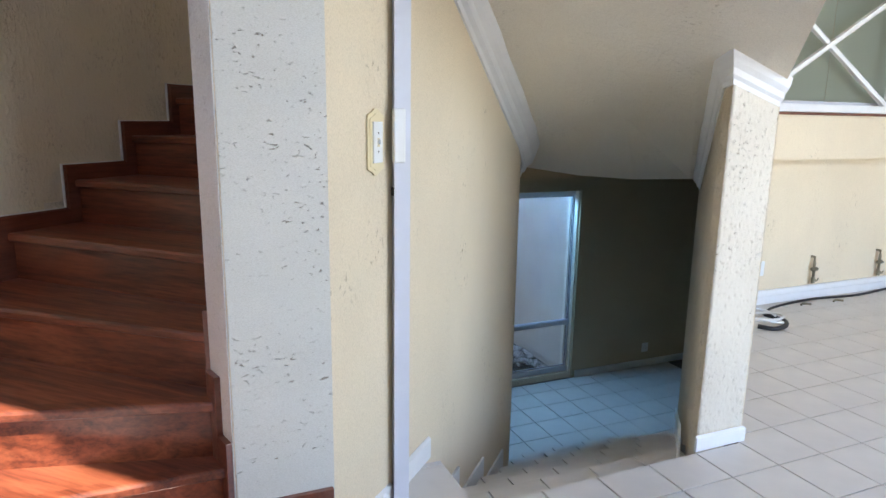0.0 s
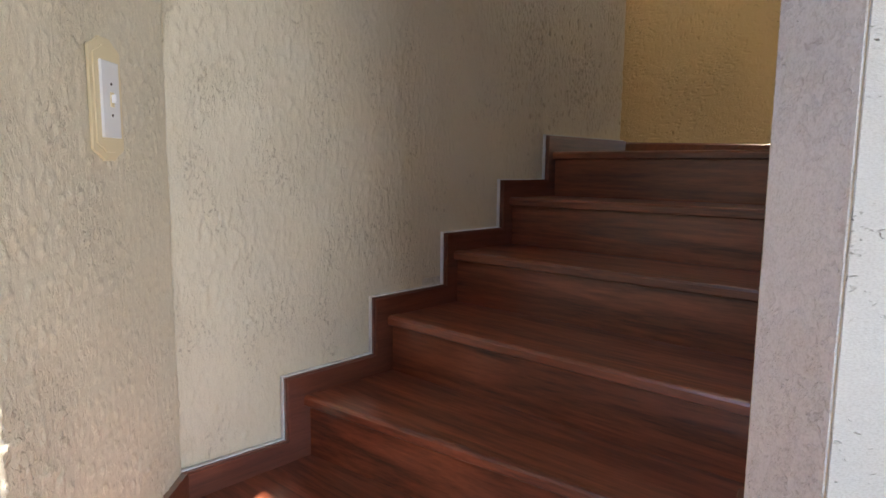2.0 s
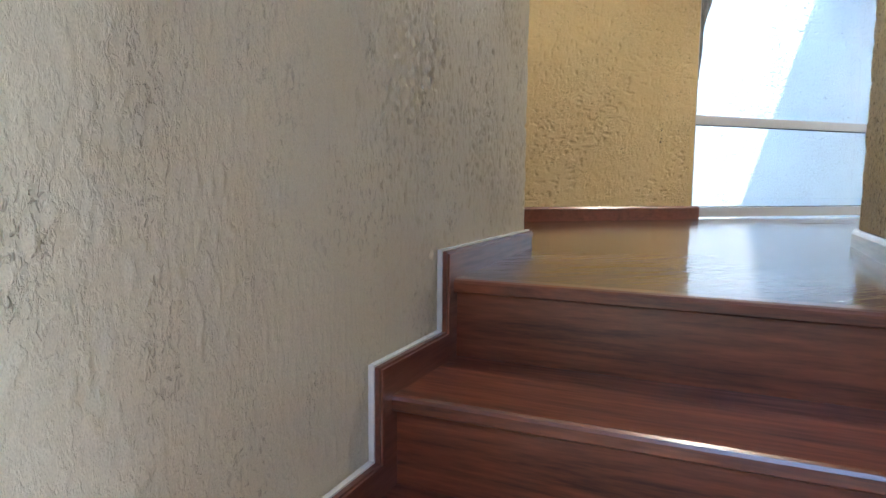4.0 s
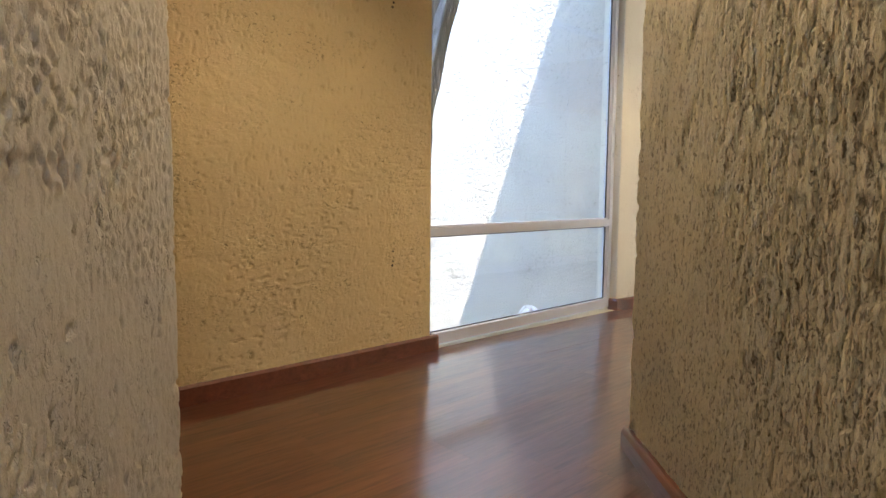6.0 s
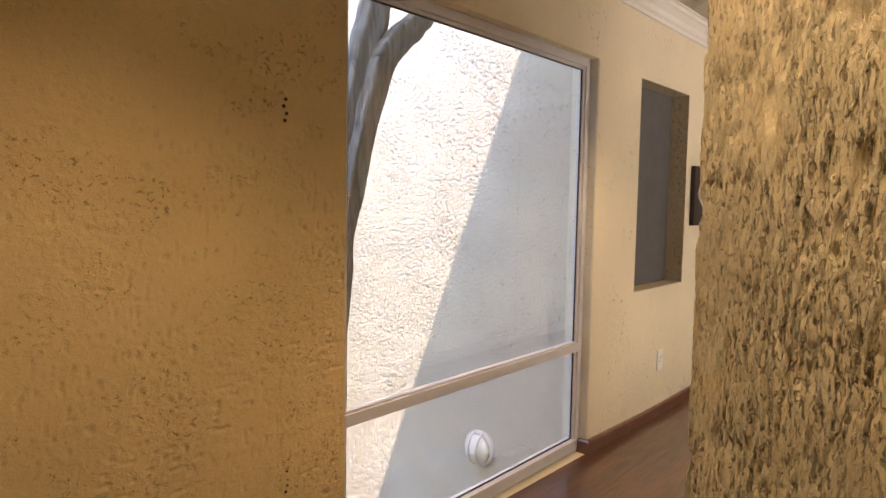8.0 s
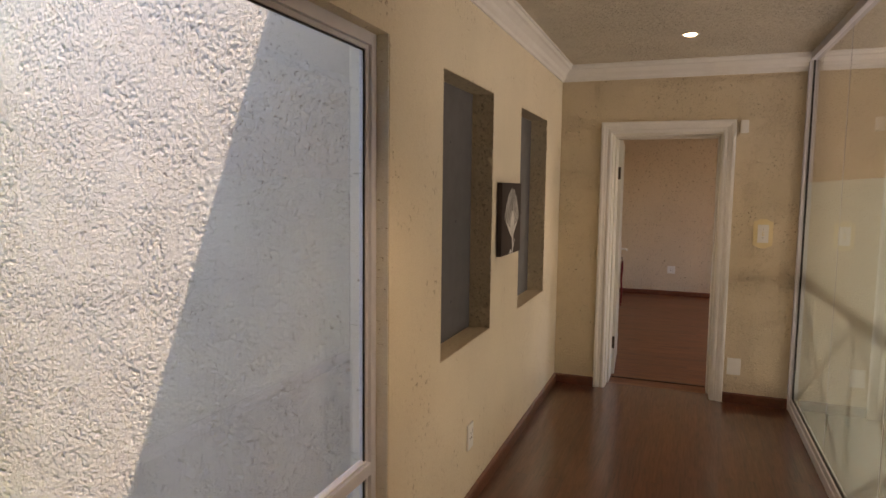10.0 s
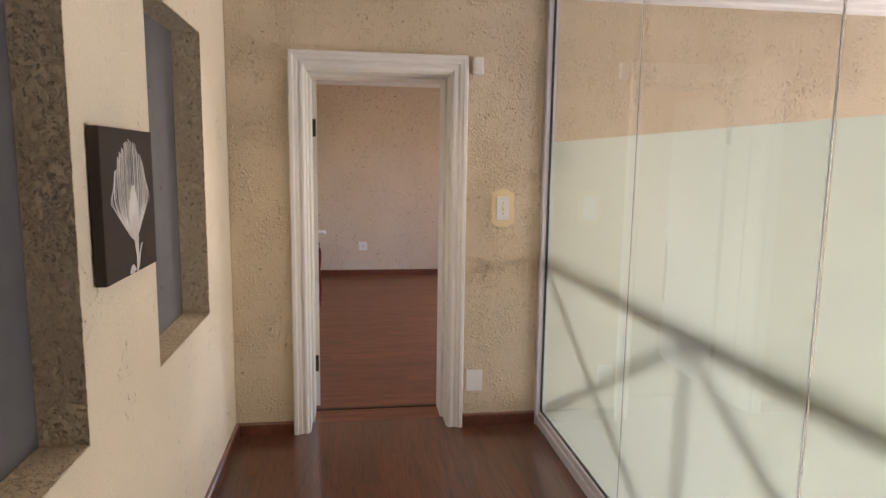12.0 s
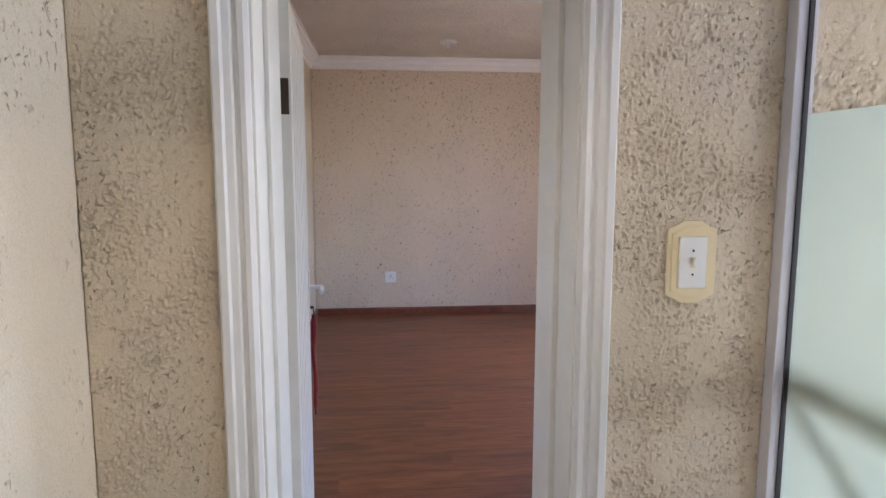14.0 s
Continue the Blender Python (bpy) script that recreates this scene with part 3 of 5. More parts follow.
# corridor slab with the beam over the kitchen and the wall below it
slab = prism([W(-4.62, -1.45), W(-3.0, -1.45), W(-3.0, -1.86), W(0.0, -1.86), W(0.0, 0.0), W(-4.62, 0.0)], 1.18, UP - 0.02)
setting("corridor_slab", slab, SMOOTHY, "yellow painted edge beam of the corridor floor", "beam")
land = clip(clip([W(-8.1, -2.6), W(-4.62, -2.6), W(-4.62, 0.0), W(-8.1, 0.0)], 0, -1, -3.20), 1, 0, 0.3)
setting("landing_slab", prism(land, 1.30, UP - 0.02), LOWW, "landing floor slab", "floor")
setting("wall_kitchen", prism([W(-2.95, -1.62), W(0, -1.62), W(0, -1.45), W(-2.95, -1.45)], -0.1, 1.18), SMOOTHY, "yellow plaster kitchen wall under the corridor", "wall")

# stair to the lower room: side wall with the column, sloping soffit
COLW = [W(-4.655, -3.235), W(-4.385, -3.235), (1.93, 5.66), (1.67, 5.42), (1.70, 3.33)]


def soffit_z(x, y):
    a = 1.95 - 0.565 * (y - 3.13)
    b = 1.70 - 0.33 * (y - 3.25)
    t = (x - 0.62) / 1.05
    return a + (b - a) * t


bm = bmesh.new()
rows = []
for x in (0.55, 0.9, 1.25, 1.6, 1.93):
    far = 4.60 + (x - 0.62) * 0.57
    rows.append([bm.verts.new((x, y, soffit_z(x, y))) for y in (2.3, 2.7, 3.1, 3.5, 4.0, far)])
for a, b in zip(rows, rows[1:]):
    for i in range(5):
        bm.faces.new((a[i], a[i + 1], b[i + 1], b[i]))
geom = bmesh.ops.extrude_face_region(bm, geom=list(bm.faces))
for v in geom["geom"]:
    if isinstance(v, bmesh.types.BMVert):
        v.co.z += 0.14
setting("ceiling_lower_stair", finish(bm), CEIL, "cream textured sloping ceiling over the lower stair", "ceiling")
bm = prism(COLW, LOW - 0.1, 3.0)
for v in bm.verts:
    if v.co.z > 2:
        v.co.z = max(1.2, soffit_z(v.co.x, v.co.y) + 0.06)
setting("wall_column", bm, CORR, "cream plaster column and wall beside the lower stair", "column")
setting("wall_over_stair", prism([(0.62, 2.28), (1.93, 2.28), (1.93, 2.42), (0.62, 2.42)], 2.15, TOP), CEIL, "cream plaster wall over the lower stair", "wall")

# ceilings
hall = [W(-10.4, -6.9), W(0.17, -6.9), W(0.17, T), W(-10.4, T)]
bm = bmesh.new()
# unseen roof opening left between these, edges set so sun lands on the steps
add_prism(bm, clip(hall, 0, -1, -0.42), TOP, TOP + 0.22)
add_prism(bm, clip(hall, 0, 1, -0.95), TOP, TOP + 0.22)
north = clip(clip(hall, 0, -1, 0.95), 0, 1, 0.42)
add_prism(bm, clip(north, 1, 0, -1.5), TOP, TOP + 0.22)
add_prism(bm, clip(north, -1, 0, -1.1), TOP, TOP + 0.22)
setting("ceiling", finish(bm), CEILT, "cream textured plaster ceiling", "ceiling")

# closing walls of the kitchen
# wide opening is unseen, added to light the column, tiles and glass screen
setting("wall_south", boxes([(-10.4, -4.8, -7.1, -6.9, -0.1, TOP + 0.2), (-0.4, 0.17, -7.1, -6.9, -0.1, TOP + 0.2), (-4.8, -0.4, -7.1, -6.9, -0.1, 0.4),
                             (-4.8, -0.4, -7.1, -6.9, 3.1, TOP + 0.2)], LOC), CORR, "cream plaster closing wall with a wide added light opening", "wall")
setting("wall_west", box(-10.6, -10.4, -7.1, T, -0.1, TOP + 0.2, m=LOC), CORR, "cream plaster wall", "wall")

# far room
FX = 4.88
setting("wall_room_back", boxes([(FX, FX + 0.2, -3.2, 0.2, UP - 0.1, TOP + 0.2)], LOC), CORR, "cream trowelled plaster wall", "wall")
setting("wall_room_side", boxes([(TX, FX, -0.03, 0.2, UP - 0.1, TOP + 0.2)], LOC), CORR, "cream plaster wall", "wall")
# unseen opening, added where the far room's fill lamp stands
setting("wall_room_opening", boxes([(TX, 1.4, -3.2, -3.0, UP - 0.1, TOP + 0.2), (3.8, FX, -3.2, -3.0, UP - 0.1, TOP + 0.2),
                                   (1.4, 3.8, -3.2, -3.0, UP - 0.1, 1.8), (1.4, 3.8, -3.2, -3.0, 3.7, TOP + 0.2)], LOC), CORR,
        "cream plaster wall with an added light opening", "wall")
setting("ceiling_room", box(TX, FX + 0.2, -3.2, 0.2, TOP + 0.06, TOP + 0.2, m=LOC), CEILT, "cream textured ceiling", "ceiling")

# floors under the pieces
setting("floor_room", box(0.0, FX, -3.0, -0.03, UP - 0.12, UP - 0.012, m=LOC), GROUT, "floor base", "floor")
floor_main = [W(-10.4, -6.9), W(0, -6.9), W(0, -3.25), W(-10.4, -3.25)]
KIT = [W(-4.5, -3.25), W(0, -3.25), W(0, -1.62), W(-2.9, -1.62)]
PLAT = [W(-6.6, -3.25), W(-5.75, -3.25), W(-5.75, -2.93), W(-5.80, -2.90), W(-6.4, -2.9)]
bm = bmesh.new()
for poly in (floor_main, KIT, PLAT):
    add_prism(bm, poly, -0.15, -0.008)
setting("floor_kitchen", finish(bm), GROUT, "brown grout bed of the tiled kitchen floor", "floor")
setting("floor_lower", box(-6.6, -0.6, -1.62, 0.0, LOW - 0.15, LOW - 0.008, m=LOC), GROUT, "grout bed of the lower tiled floor", "floor")
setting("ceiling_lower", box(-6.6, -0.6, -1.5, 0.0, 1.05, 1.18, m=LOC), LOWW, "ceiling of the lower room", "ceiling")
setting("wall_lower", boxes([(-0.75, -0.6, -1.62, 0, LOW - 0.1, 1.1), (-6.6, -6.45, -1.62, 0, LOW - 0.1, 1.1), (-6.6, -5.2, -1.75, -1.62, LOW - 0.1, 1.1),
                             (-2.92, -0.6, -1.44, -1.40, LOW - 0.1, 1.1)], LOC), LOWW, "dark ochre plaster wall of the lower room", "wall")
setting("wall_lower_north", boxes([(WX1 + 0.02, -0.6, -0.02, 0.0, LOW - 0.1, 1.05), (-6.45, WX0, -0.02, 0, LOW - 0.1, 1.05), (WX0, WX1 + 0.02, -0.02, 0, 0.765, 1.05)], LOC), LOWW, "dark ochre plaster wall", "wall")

# courtyard
setting("ground", box(-60, 60, TW, 60, LOW - 0.4, LOW - 0.06, m=LOC), SOIL, "bare courtyard soil", "ground")
setting("wall_courtyard", box(-3.05, -2.8, TW, 2.35, LOW - 0.2, 5.6, m=LOC), OUTER, "rough beige courtyard wall, half in the sun", "wall")
setting("wall_courtyard_back", boxes([(-9.5, -1.4, 3.3, 3.5, LOW - 0.2, 4.9), (-1.6, -1.4, TW, 3.3, LOW - 0.2, 4.9)], LOC), paint("grey_green_render", (0.17, 0.20, 0.165), 0.8), "grey-green garden wall", "wall")
setting("wall_courtyard_side", box(-9.7, -9.5, TW, 3.5, LOW - 0.2, 3.9, m=LOC), OUTER, "beige courtyard wall", "wall")

setting("window_reveal_inner", boxes([(WX1 - 0.006, WX1 + 0.001, 0.003, 0.045, UP + 0.10, 3.56)], LOC), WHITEW, "white rough plastered inner window reveal", "reveal")
setting("window_reveal", boxes([(WX1 - 0.02, WX1 + 0.001, 0.10, TW + 0.002, LOW + 0.06, 3.56)], LOC), WHITEW, "white plastered outer window reveal", "reveal")

# ---- wooden stair ----
R = 0.19
NOSE = {1: ((-1.0, 1.827), (0.25, 1.945)), 2: ((-1.0, 2.17), (0.20, 2.17)), 3: ((-1.0, 2.50), (0.14, 2.50)),
        4: ((-1.0, 2.835), (0.12, 2.835)), 5: ((-1.0, 3.143), (0.11, 3.143))}
NOSE[0] = ((-0.795, 1.245), (0.305, 1.885))
NOSE[-1] = (W(-7.88, -3.315), W(-6.60, -3.315))
NOSE[-2] = (W(-8.6, -3.62), W(-6.33, -3.62))
stair = thing("staircase", pose(0, 0, 0), "red-brown laminate staircase with winder steps at its foot", "staircase", kind="structure")


def back_of(line, d):
    a, b = Vector(line[0]), Vector(line[1])
    t = (b - a).normalized()
    nrm = Vector((-t.y, t.x)) * d
    return tuple(a + nrm), tuple(b + nrm)


def nosing(line, z, parent):
    """Rounded front strip of a tread."""
    a, b = Vector(line[0]), Vector(line[1])
    prof = [(-0.0, z - 0.026), (0.004, z - 0.030), (0.014, z - 0.030), (0.05, z - 0.022), (0.05, z + 0.0025), (0.012, z + 0.003), (0.004, z), (0.0, z - 0.006)]
    part("nosing", sweep([tuple(a), tuple(b)], prof), REDX, parent)


for k in range(-2, 6):
    z = 0.76 + R * (k - 1)
    front = back_of(NOSE[k], 0.012)
    riser = back_of(NOSE[k], 0.022)
    riser_back = back_of(NOSE[k], 0.045)
    part("riser", prism([riser[0], riser[1], riser_back[1], riser_back[0]], z - R - 0.01, z - 0.02), REDX, stair)
    if k < 5:
        nxt = back_of(NOSE[k + 1], 0.03)
        pts = [front[0], front[1]]
        if k == -2:
            pts = [front[0], front[1], W(-6.33, -3.35), W(-6.55, -3.35), W(-6.62, -3.29), W(-7.88, -3.29), W(-7.88, -3.34), W(-8.6, -3.34)]
        elif k == -1:
            pts = [front[0], front[1], (0.33, 1.87), nxt[1], nxt[0]]
        elif k == 0:
            pts = [front[0], front[1], (0.25, 1.94), nxt[1], nxt[0], (-1.0, 1.45)]
        else:
            pts = [front[0], front[1], nxt[1], nxt[0]]
        part("tread", prism(pts, z - 0.022, z), REDX, stair)
    nosing(NOSE[k], z, stair)

# stepped skirting on the left wall
Z = {k: 0.76 + R * (k - 1) for k in range(-2, 6)}
PY = {1: 1.765, 2: 2.108, 3: 2.455, 4: 2.785, 5: 3.10}
H = 0.072
top = [(1.452, Z[0] + H + 0.01)]
for k in range(1, 6):
    top += [(PY[k], Z[k - 1] + H), (PY[k], Z[k] + H)]
top += [(3.812, UP + H)]
low = [(3.812, UP - 0.03), (3.30, UP - 0.05), (3.30, 1.15), (1.452, 0.35)]
stand = Matrix(((0, 0, 1, 0), (1, 0, 0, 0), (0, 1, 0, 0), (0, 0, 0, 1)))


def upright(outline, x0, x1):
    """An outline in (y, z) made into a board between two x."""
    bm = bmesh.new()
    add_prism(bm, outline, x0, x1)
    bm.transform(stand)
    return finish(bm)


part("stepped_skirting", upright(top + low, -1.0, -0.978), REDSK, stair, "red-brown stepped wooden skirting")
inner = [(y + 0.012, z - 0.010) for y, z in top]
part("skirting_bead", upright([(y + 0.005, z - 0.005) for y, z in top][:-1] + [(3.808, UP + H - 0.005)] + [(3.808, UP + H - 0.02)] + inner[-2::-1], -0.979, -0.973), REDSK, stair)
part("sealant_line", upright([(y - 0.004, z + 0.004) for y, z in top] + [(y + 0.001, z - 0.001) for y, z in top[::-1]], -1.0, -0.988), CHALK, stair, "thin white sealant line")
# skirting on the angled wall at the foot
def angled_skirt(y0, y1, z0, z1):
    part("stepped_skirting", box(-7.88, -7.858, y0, y1, z0, z1, m=LOC), REDSK, stair)


angled_skirt(-2.955, -2.655, Z[0] - 0.02, Z[0] + H + 0.008)
angled_skirt(-3.02, -2.955, Z[-1] - 0.02, Z[0] + H + 0.004)
angled_skirt(-3.33, -3.02, Z[-1] - 0.02, Z[-1] + H)
# skirting pieces round the pier
def pier_board(a, b, z0, z1):
    d = (Vector(b) - Vector(a)).normalized()
    o = Vector((d.y, -d.x)) * 0.02
    part("pier_skirting", prism([a, b, tuple(Vector(b) + o), tuple(Vector(a) + o)], z0, z1, bev=0.002), REDSK, stair)


pier_board((0.238, 1.985), (0.252, 1.917), Z[0], Z[1] + 0.09)
pier_board((0.252, 1.917), (0.318, 1.879), Z[-1], Z[0] + 0.09)
pier_board((0.318, 1.878), (0.378, 1.845), Z[-2], Z[-1] + 0.09)
pier_board((0.39, 1.848), (0.60, 2.05), Z[-2], Z[-2] + H)

# the old floor rises a little towards the window
def lift(x, y):
    a = min(1.0, max(0.0, (-2.3 - x) / 1.4))
    b = min(1.0, max(0.0, (y + 1.5) / 1.3))
    return 0.034 * a * b


def lifted(bm):
    for v in bm.verts:
        v.co.z += lift(v.co.x, v.co.y)
    return bm


# landing skirtings
setting("baseboard", sweep([(0.058, 4.505), (0.075, 3.10)], [(0, UP), (-0.024, UP), (-0.024, UP + 0.055), (-0.018, UP + 0.066), (-0.012, UP + 0.072), (0, UP + 0.072)]),
        REDSK, "red-brown wooden skirting under the combed wall", "skirting")
SK = [(0, UP), (0.02, UP), (0.02, UP + 0.062), (0.013, UP + 0.072), (0, UP + 0.072)]
for nm, line in (("baseboard_yellow", [(-7.9, 0.0), (WX0 + 0.02, 0.0), (WX0 + 0.02, 0.05)]), ("baseboard_corridor", [(WX1, 0.05), (WX1, 0.0), (-2.3, 0.0), (0.0, 0.0), (0.0, -0.31)]),
                 ("baseboard_door_side", [(0.0, -1.245), (0.0, -1.675)]), ("baseboard_room", [(TX, -0.03), (FX, -0.03), (FX, -3.0)])):
    setting(nm, finish(lifted(sweep(line, SK, side=-1)), LOC), REDSK, "red-brown wooden skirting", "skirting")

# cornices
CO = [(0, TOP - 0.115), (0.012, TOP - 0.115), (0.016, TOP - 0.098), (0.03, TOP - 0.085), (0.036, TOP - 0.06), (0.062, TOP - 0.035), (0.075, TOP - 0.03),
      (0.08, TOP - 0.012), (0.09, TOP - 0.008), (0.09, TOP), (0, TOP)]
setting("trim_cornice", sweep([(-7.9, 0.0), (0.0, 0.0), (0.0, -1.70)], CO, LOC, side=-1), WHITE, "white moulded cornice", "cornice")
setting("trim_cornice_kitchen", sweep([(0.0, -1.76), (0.0, -6.9)], CO, LOC, side=-1), WHITE, "white moulded cornice", "cornice")
CO2 = [(o, z + 0.06) for o, z in CO]
setting("trim_cornice_room", sweep([(TX, -0.03), (FX, -0.03), (FX, -3.0)], CO2, LOC, side=-1), WHITE, "white moulded cornice", "cornice")


def slope_cornice(name, path, side, label, k=1.0):
    """Cornice along a plan line, its height following the sloping ceiling."""
    prof = [(0, -0.13), (0.012, -0.13), (0.018, -0.105), (0.04, -0.09), (0.05, -0.06), (0.078, -0.035), (0.09, -0.015), (0.10, 0.02), (0, 0.02)]
    bm = sweep(path, [(o * k, h * (0.4 + 0.6 * k)) for o, h in prof], side=side)
    for v in bm.verts:
        v.co.z += soffit_z(v.co.x, v.co.y)
    return setting(name, bm, WHITE, label, "cornice")


slope_cornice("trim_cornice_stair_left", [(0.65, 2.4), (0.65, 3.0), (0.65, 4.1), (0.63, 4.3), (0.57, 4.44)], -1, "white moulded cornice under the sloping ceiling")
slope_cornice("trim_cornice_stair_right", [(1.672, 5.15), (1.70, 3.33), W(-4.655, -3.235), W(-4.395, -3.235)], -1,
              "white moulded cornice under the sloping ceiling and round the column head", 0.55)

# relief coats
HIGH = 3.34        # above this the stair's coats are coarser
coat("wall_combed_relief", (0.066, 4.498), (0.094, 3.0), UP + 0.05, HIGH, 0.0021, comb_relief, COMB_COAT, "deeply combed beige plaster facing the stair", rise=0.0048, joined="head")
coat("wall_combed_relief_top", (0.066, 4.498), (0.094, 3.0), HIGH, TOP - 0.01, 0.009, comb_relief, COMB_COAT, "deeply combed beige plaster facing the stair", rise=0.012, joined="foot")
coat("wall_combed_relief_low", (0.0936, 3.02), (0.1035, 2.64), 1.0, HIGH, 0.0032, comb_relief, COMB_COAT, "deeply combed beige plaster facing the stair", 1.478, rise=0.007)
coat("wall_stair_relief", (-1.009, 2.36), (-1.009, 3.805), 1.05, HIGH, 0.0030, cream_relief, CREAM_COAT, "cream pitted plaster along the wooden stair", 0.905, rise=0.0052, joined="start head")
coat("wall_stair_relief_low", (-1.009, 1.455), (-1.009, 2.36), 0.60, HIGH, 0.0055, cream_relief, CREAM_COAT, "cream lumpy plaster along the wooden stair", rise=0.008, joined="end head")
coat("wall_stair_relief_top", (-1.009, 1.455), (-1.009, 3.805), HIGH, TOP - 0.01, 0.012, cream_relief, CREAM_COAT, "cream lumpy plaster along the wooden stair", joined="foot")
coat("wall_stair_foot_relief", W(-7.88, -3.33), W(-7.88, -2.66), 0.40, 3.0, 0.0055, cream_relief, CREAM_COAT, "cream lumpy plaster at the foot of the stair", -2.5)
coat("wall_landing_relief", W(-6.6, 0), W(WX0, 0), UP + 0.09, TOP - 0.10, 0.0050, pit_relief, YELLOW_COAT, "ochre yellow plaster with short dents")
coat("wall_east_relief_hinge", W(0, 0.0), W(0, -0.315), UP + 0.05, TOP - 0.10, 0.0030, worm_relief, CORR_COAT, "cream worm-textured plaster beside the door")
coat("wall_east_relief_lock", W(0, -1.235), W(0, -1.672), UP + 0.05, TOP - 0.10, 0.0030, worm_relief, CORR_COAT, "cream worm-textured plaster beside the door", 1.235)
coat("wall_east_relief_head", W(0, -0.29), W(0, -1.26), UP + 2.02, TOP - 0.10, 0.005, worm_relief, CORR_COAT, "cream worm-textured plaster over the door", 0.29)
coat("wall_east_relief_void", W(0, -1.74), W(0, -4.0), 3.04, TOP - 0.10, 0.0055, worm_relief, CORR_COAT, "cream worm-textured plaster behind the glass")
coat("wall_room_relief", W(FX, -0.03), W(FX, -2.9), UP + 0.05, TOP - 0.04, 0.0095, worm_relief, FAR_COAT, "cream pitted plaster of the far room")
coat("wall_courtyard_relief", W(-3.05, 2.34), W(-3.05, TW + 0.005), 1.35, 4.05, 0.006, stipple_relief, OUTER_COAT, "rough beige courtyard render, half in the sun", joined="foot head")
coat("wall_courtyard_relief_low", W(-3.05, 2.34), W(-3.05, TW + 0.005), LOW, 1.35, 0.012, stipple_relief, OUTER_COAT, "rough beige courtyard render in the shade", joined="head")
coat("wall_courtyard_relief_high", W(-3.05, 2.34), W(-3.05, TW + 0.005), 4.05, 5.0, 0.016, stipple_relief, OUTER_COAT, "rough beige courtyard render in the sun", joined="foot")
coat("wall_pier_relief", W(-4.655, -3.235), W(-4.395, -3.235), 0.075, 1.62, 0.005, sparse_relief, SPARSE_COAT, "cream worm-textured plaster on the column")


# ---- windows ----
def window(name, x0, x1, z0, z1, zr, y, label):
    """Fixed aluminium window with one cross rail; parts in the wall's own axes."""
    w = thing(name, LOC @ pose(x0, y, z0), label, "window", kind="structure")
    a, h, r = x1 - x0, z1 - z0, zr - z0
    part("window_frame", boxes([(0, 0.04, 0, 0.05, 0, h), (a - 0.04, a, 0, 0.05, 0, h), (0.04, a - 0.04, 0, 0.05, h - 0.04, h),
                                (0.04, a - 0.04, -0.01, 0.05, 0, 0.055)], bev=0.003), ALU, w)
    part("inner_bead", boxes([(0.04, 0.055, 0.012, 0.04, 0.055, h - 0.04), (a - 0.055, a - 0.04, 0.012, 0.04, 0.055, h - 0.04),
                              (0.055, a - 0.055, 0.012, 0.04, h - 0.055, h - 0.04)], bev=0.002), ALU, w)
    part("cross_rail", boxes([(0.04, a - 0.04, 0.0, 0.05, r - 0.022, r + 0.022), (0.05, a - 0.05, 0.01, 0.04, r + 0.022, r + 0.03)], bev=0.003), ALU, w)
    for p0, p1 in ((0.055, r - 0.022), (r + 0.022, h - 0.055)):
        part("gasket", boxes([(0.0555, 0.0605, 0.018, 0.0235, p0, p1), (a - 0.0605, a - 0.0555, 0.018, 0.0235, p0, p1),
                              (0.0605, a - 0.0605, 0.018, 0.0235, p1 - 0.005, p1), (0.0605, a - 0.0605, 0.018, 0.0235, p0, p0 + 0.005)]), BLACK, w, "black glazing gasket")
        g = part("pane", box(0.05, a - 0.05, 0.024, 0.029, p0, p1), GLASS, w)
        g.visible_shadow = False
    return w


window("window_1", WX0, WX1 - 0.0, UP + 0.04, 3.56, 2.10, 0.045, "tall fixed window in a pale aluminium frame")
window("window_2", WX0, WX1 + 0.04, LOW + 0.06, 0.76, LOW + 0.58, 0.045, "tall lower window in a pale aluminium frame")

# ---- glass screen of the corridor ----
GY, GX0 = -1.705, -3.03
FILM = 3.13
screen = thing("glass_screen", LOC @ pose(0, GY, UP), "frameless glass screen frosted to head height in white channels", "glass partition", kind="structure")
part("jamb_channel", boxes([(-0.045, 0.0, -0.02, 0.035, 0, TOP - UP)], bev=0.003), ALU, screen)
part("jamb_gasket", box(-0.051, -0.045, -0.006, 0.010, 0.07, TOP - UP - 0.05), BLACK, screen)
part("floor_channel", boxes([(GX0, -0.045, -0.03, 0.03, 0, 0.05), (GX0, -0.045, 0.010, 0.022, 0.05, 0.085), (GX0, -0.045, -0.03, -0.010, 0.05, 0.085)], bev=0.003), ALU, screen)
part("floor_gasket", box(GX0, -0.05, 0.006, 0.010, 0.08, 0.089), BLACK, screen)
part("head_channel", boxes([(GX0, -0.045, -0.03, 0.03, TOP - UP - 0.05, TOP - UP)], bev=0.003), ALU, screen)
joint = [-0.047, -1.10, -2.11, GX0]
for b, a in zip(joint, joint[1:]):
    g = part("glass_pane", box(a + 0.002, b - 0.002, -0.004, 0.004, 0.07, TOP - UP - 0.04), GLASS, screen)
    g.visible_shadow = False
    f = part("frosted_film", box(a + 0.0025, b - 0.0025, -0.009, -0.008, 0.075, FILM - UP), FROST, screen, "pale green frosted film")
    f.visible_shadow = False
for a in joint[1:3]:
    part("joint_seal", box(a - 0.0018, a + 0.0018, -0.0045, 0.0045, 0.07, TOP - UP - 0.04), ALU, screen)

